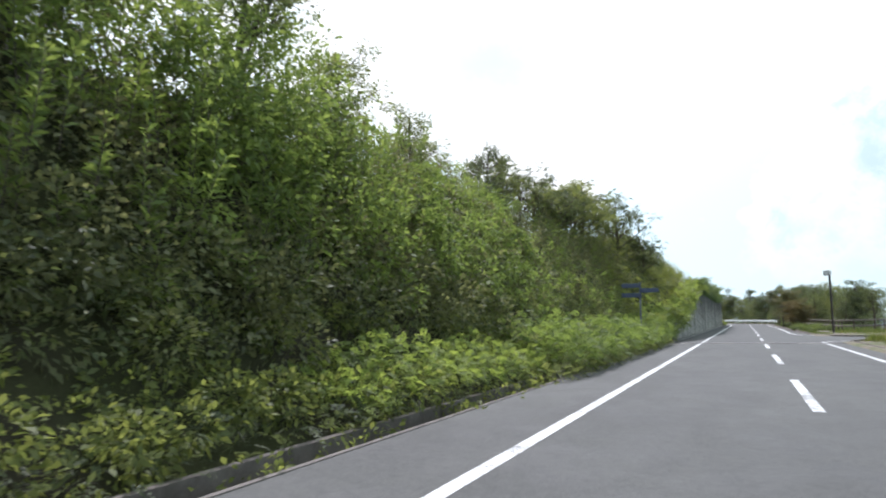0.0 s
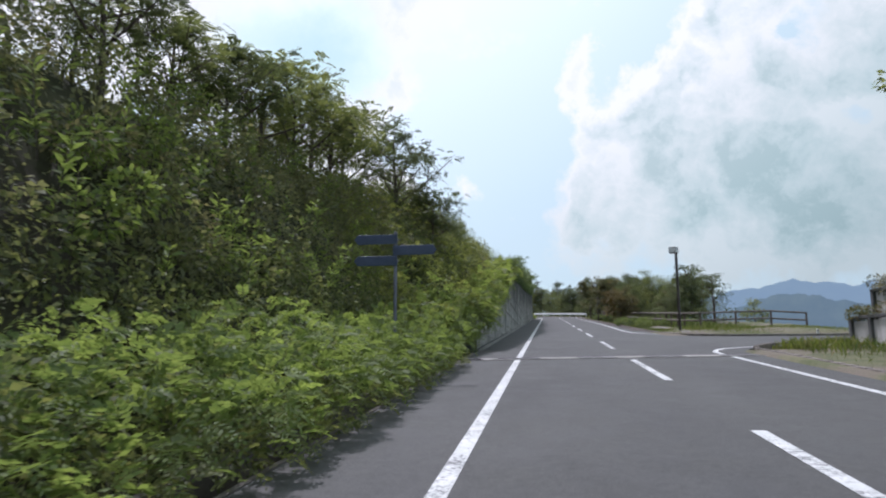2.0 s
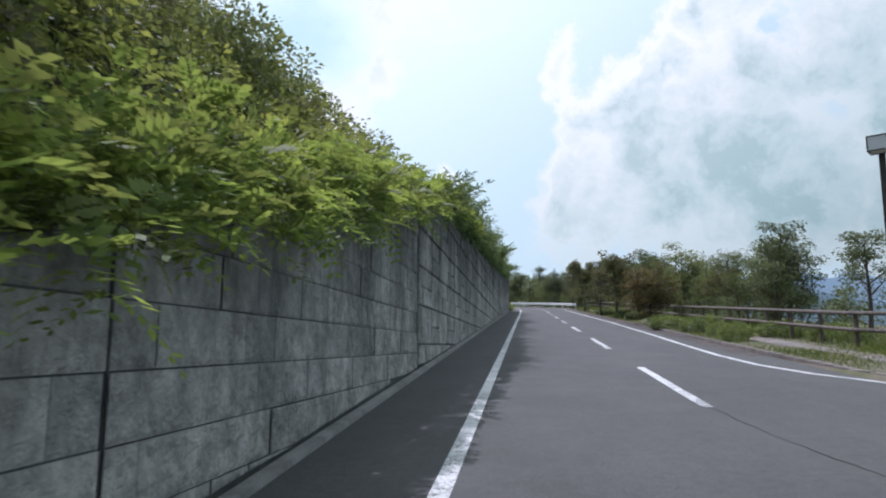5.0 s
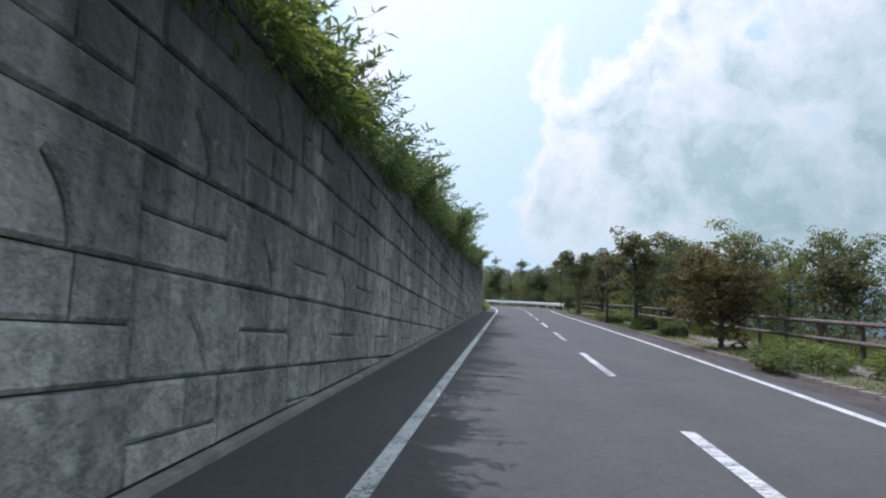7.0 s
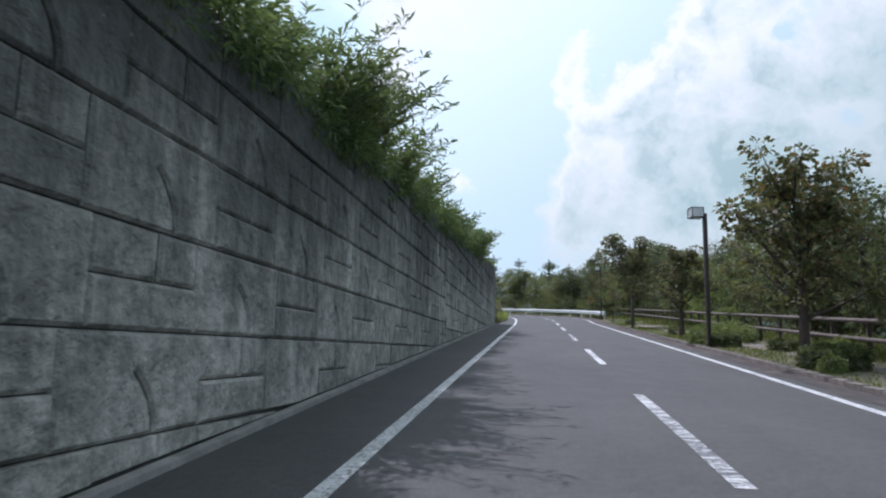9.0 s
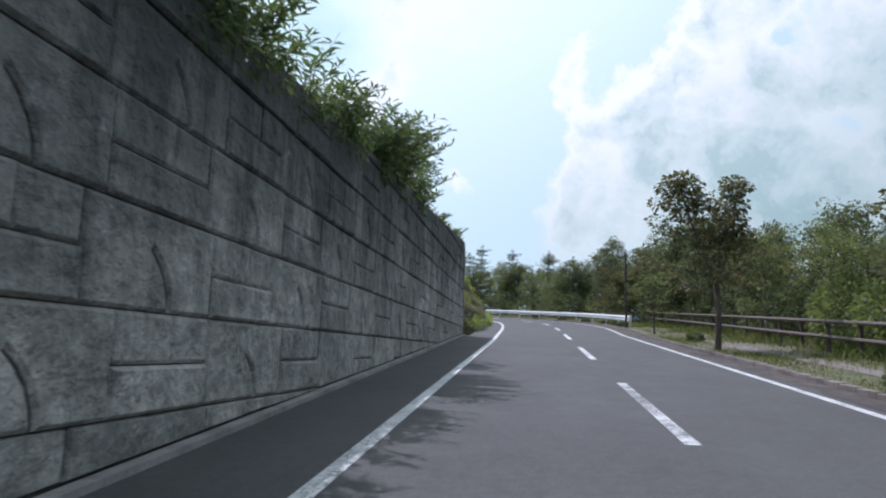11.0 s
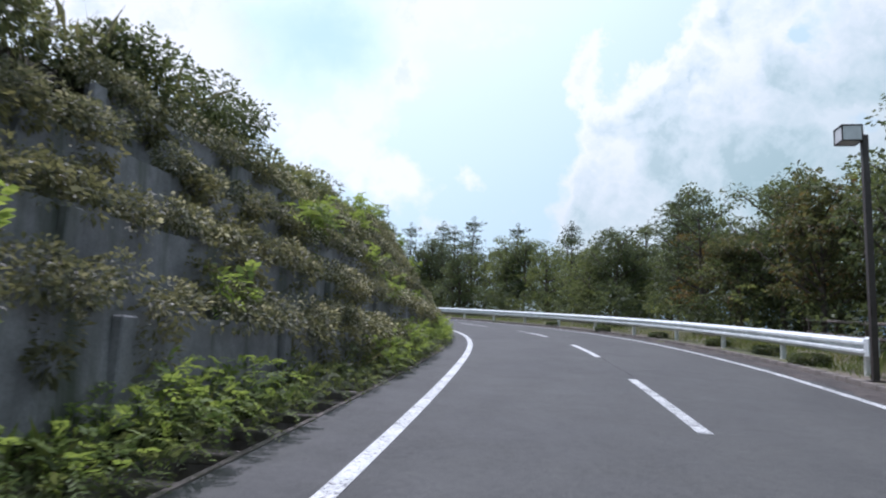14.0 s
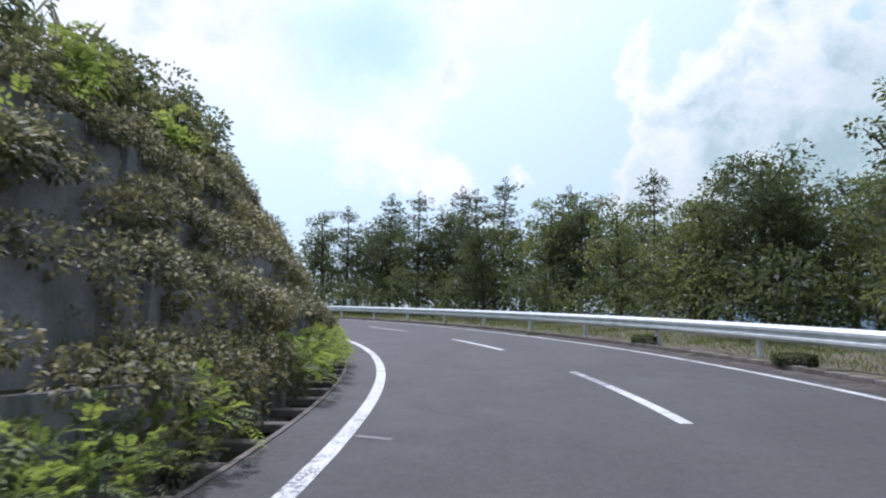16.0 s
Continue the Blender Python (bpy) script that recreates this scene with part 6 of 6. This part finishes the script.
def inset(poly, w):
    out, n = [], len(poly)
    for i in range(n):
        a, b, c = np.array(poly[i - 1]), np.array(poly[i]), np.array(poly[(i + 1) % n])
        e1, e2 = unit(b - a), unit(c - b)
        n1, n2 = np.array([-e1[1], e1[0]]), np.array([-e2[1], e2[0]])
        m = n1 + n2
        out.append(tuple(b + m * w / max(0.35, 1 + float(n1 @ n2))))
    return out


def stone(poly, depth, gap=0.006, bevel=0.03):
    """A raised block of the wall face: polygon in (y, z), proud towards +x."""
    a = inset(poly, gap)
    b = inset(poly, gap + bevel)
    n = len(poly)
    verts = [(0, *p) for p in a] + [(depth * 0.55, *p) for p in a] + [(depth, *p) for p in b]
    faces = [tuple(2 * n + i for i in range(n))]
    for o in (0, n):
        faces += [(o + i, o + (i + 1) % n, o + n + (i + 1) % n, o + n + i) for i in range(n)]
    return mesh_of("stone", verts, faces, WALL)


STONES = {}


def lay(poly, y, z, depth, kind, wall, inv_, rg):
    """One block at (y, z): whole ones share a mesh, those cut by the ground or the top are cut."""
    here = [(p[0] + y, p[1] + z) for p in poly]
    low = min(p[1] - GRADE * p[0] for p in here)
    high = max(p[1] - GRADE * p[0] for p in here)
    x = WX - 0.03 + rg.uniform(-0.009, 0.014)
    top = min(WALL_TOP, float(crown_of_wall(here[0][0])))
    if high < 0.12 or low > top - 0.08:
        return
    if low >= 0.06 and high <= min(top, float(crown_of_wall(here[1][0]))):
        if kind not in STONES:
            STONES[kind] = stone(list(poly), depth)
        part("stone", STONES[kind], wall, m=inv_ @ pose(x, y, z))
        return
    if len(poly) > 6:
        ys_, zs_ = [p[0] for p in poly], [p[1] for p in poly]
        here = [(y + min(ys_), z + min(zs_)), (y + max(ys_), z + min(zs_)), (y + max(ys_), z + max(zs_)), (y + min(ys_), z + max(zs_))]
    cut = clipped(clipped(here, -GRADE, 1, WALL_TOP - 0.005), GRADE, -1, -0.06)
    cut = clipped(cut, -GRADE - 0.147, 1, 1.58 - 42.3 * 0.147 - 0.005) if cut else cut
    if len(cut) < 3 or area(cut) < 0.025:
        return
    cut = [p for i, p in enumerate(cut) if np.hypot(p[0] - cut[i - 1][0], p[1] - cut[i - 1][1]) > 0.05]
    if len(cut) < 3 or area(cut) < 0.025:
        return
    part("stone", stone([(p[0] - y, p[1] - z) for p in cut], depth, 0.009, 0.012), wall, m=inv_ @ pose(x, y, z))


def wall_section(y0, y1, label, pattern, phase, seed):
    rg = np.random.default_rng(seed)
    wall = empty("retaining_wall", (WX, y0, GRADE * y0), label=label, category="retaining wall", kind="structure")
    inv_ = wall.matrix_basis.inverted()
    v = []
    for x in (WX - 0.03, WX - 0.48):
        for y in (y0 + 0.012, y1 - 0.012):
            v += [(x, y, GRADE * y - 0.6), (x, y, GRADE * y + float(crown_of_wall(y)) - 0.004)]
    f = [(0, 2, 3, 1), (4, 5, 7, 6), (0, 1, 5, 4), (2, 6, 7, 3), (1, 3, 7, 5), (0, 4, 6, 2)]
    part("wall_body", mesh_of("wall_body", v, f, WALL_BACK), wall, m=inv_)
    fv = [p for y in (y0, y1) for p in ((WX + 0.03, y, GRADE * y + 0.055), (WX + 0.15, y, GRADE * y + 0.055), (WX + 0.15, y, GRADE * y - 0.1), (WX + 0.03, y, GRADE * y - 0.1))]
    part("footing", mesh_of("footing", fv, [(0, 1, 5, 4), (1, 2, 6, 5), (0, 3, 2, 1), (4, 5, 6, 7)], CONCRETE), wall, "low concrete footing ledge", m=inv_)
    lo, hi = GRADE * y0 - 0.2, GRADE * y1 + WALL_TOP
    if pattern == "courses":
        c = 0.366
        for row in range(int(math.floor((lo - phase) / c)), int(math.ceil((hi - phase) / c))):
            y = y0 + 0.012
            z = phase + c * row
            k = row
            while y < y1 - 0.05:
                w = (0.85, 1.2, 0.6, 1.05)[k % 4]
                w = min(w if y > y0 + 0.1 else w * (0.5 + 0.5 * (row % 2)), y1 - 0.012 - y)
                if y1 - y - w < 0.25:
                    w = y1 - 0.012 - y
                lay(((0, 0), (w, 0), (w, c), (0, c)), y, z, 0.014, ("c", round(w, 3)), wall, inv_, rg)
                y, k = y + w, k + 1
        return
    for row in range(int(math.floor((lo - phase) / COURSE)), int(math.ceil((hi - phase) / COURSE))):
        z = phase + COURSE * row
        shift = (0.0, 1.62, 0.2, 1.55)[row % 4]
        k = math.floor((y0 - 77.7 - shift) / MODULE) - 1
        while True:
            y = 77.7 + shift + k * MODULE
            k += 1
            if y > y1:
                break
            big_ = ((1.36, 0), (2.44, 0), (2.42, 0.13), (2.36, 0.26), (2.27, 0.37), (2.17, 0.46), (2.176, 0.466), (2.285, 0.382), (2.378, 0.27), (2.438, 0.135), (2.458, 0), (3.12, 0), (3.12, COURSE), (1.36, COURSE))
            small = 0.36
            pieces = ((((0, 0), (1.36, 0), (1.36, small), (0, small)), 0.07, "a"),
                      (((0, small), (0.78, small), (0.78, COURSE), (0, COURSE)), 0.045, "b"),
                      (((0.78, small), (1.36, small), (1.36, COURSE), (0.78, COURSE)), 0.05, "d"),
                      (big_, 0.058, "e"))
            for poly, depth, kind in pieces:
                ya, yb = y + min(p[0] for p in poly), y + max(p[0] for p in poly)
                if ya < y0 + 0.012 or yb > y1 - 0.012:
                    # trim at the ends of the section
                    ys_, zs_ = [p[0] for p in poly], [p[1] for p in poly]
                    a_, b_ = max(min(ys_), y0 + 0.012 - y), min(max(ys_), y1 - 0.012 - y)
                    if b_ - a_ < 0.12:
                        continue
                    poly = ((a_, min(zs_)), (b_, min(zs_)), (b_, max(zs_)), (a_, max(zs_)))
                    kind = (kind, round(a_, 3), round(b_, 3))
                lay(poly, y, z, depth, kind, wall, inv_, rg)
    return wall


wall_section(38.0, 43.15, "weathered concrete retaining wall end behind shrubs", "courses", 3.84, 1)
wall_section(43.15, 52.65, "weathered concrete retaining wall with plain thin courses", "courses", 3.84, 2)
wall_section(52.65, 57.26, "stained concrete retaining wall moulded like large stone blocks, under overhanging shrubs", "stones", 6.22, 5)
wall_section(57.26, 94.6, "stained concrete retaining wall moulded like large stone blocks", "stones", 6.22, 3)
last = wall_section(94.6, 119.72, "stained concrete retaining wall moulded like large stone blocks, ending in a square corner", "stones", 8.27, 4)
# the plain upright margin that closes the wall
part("end_margin", bm_mesh("end_margin", bm_box((0.5, 0.2, 4.3), (-0.235, 0, 1.52), 0.02), PLAIN), last, "smooth plain concrete edge", m=last.matrix_basis.inverted() @ pose(WX, 119.825, GRADE * 119.825))
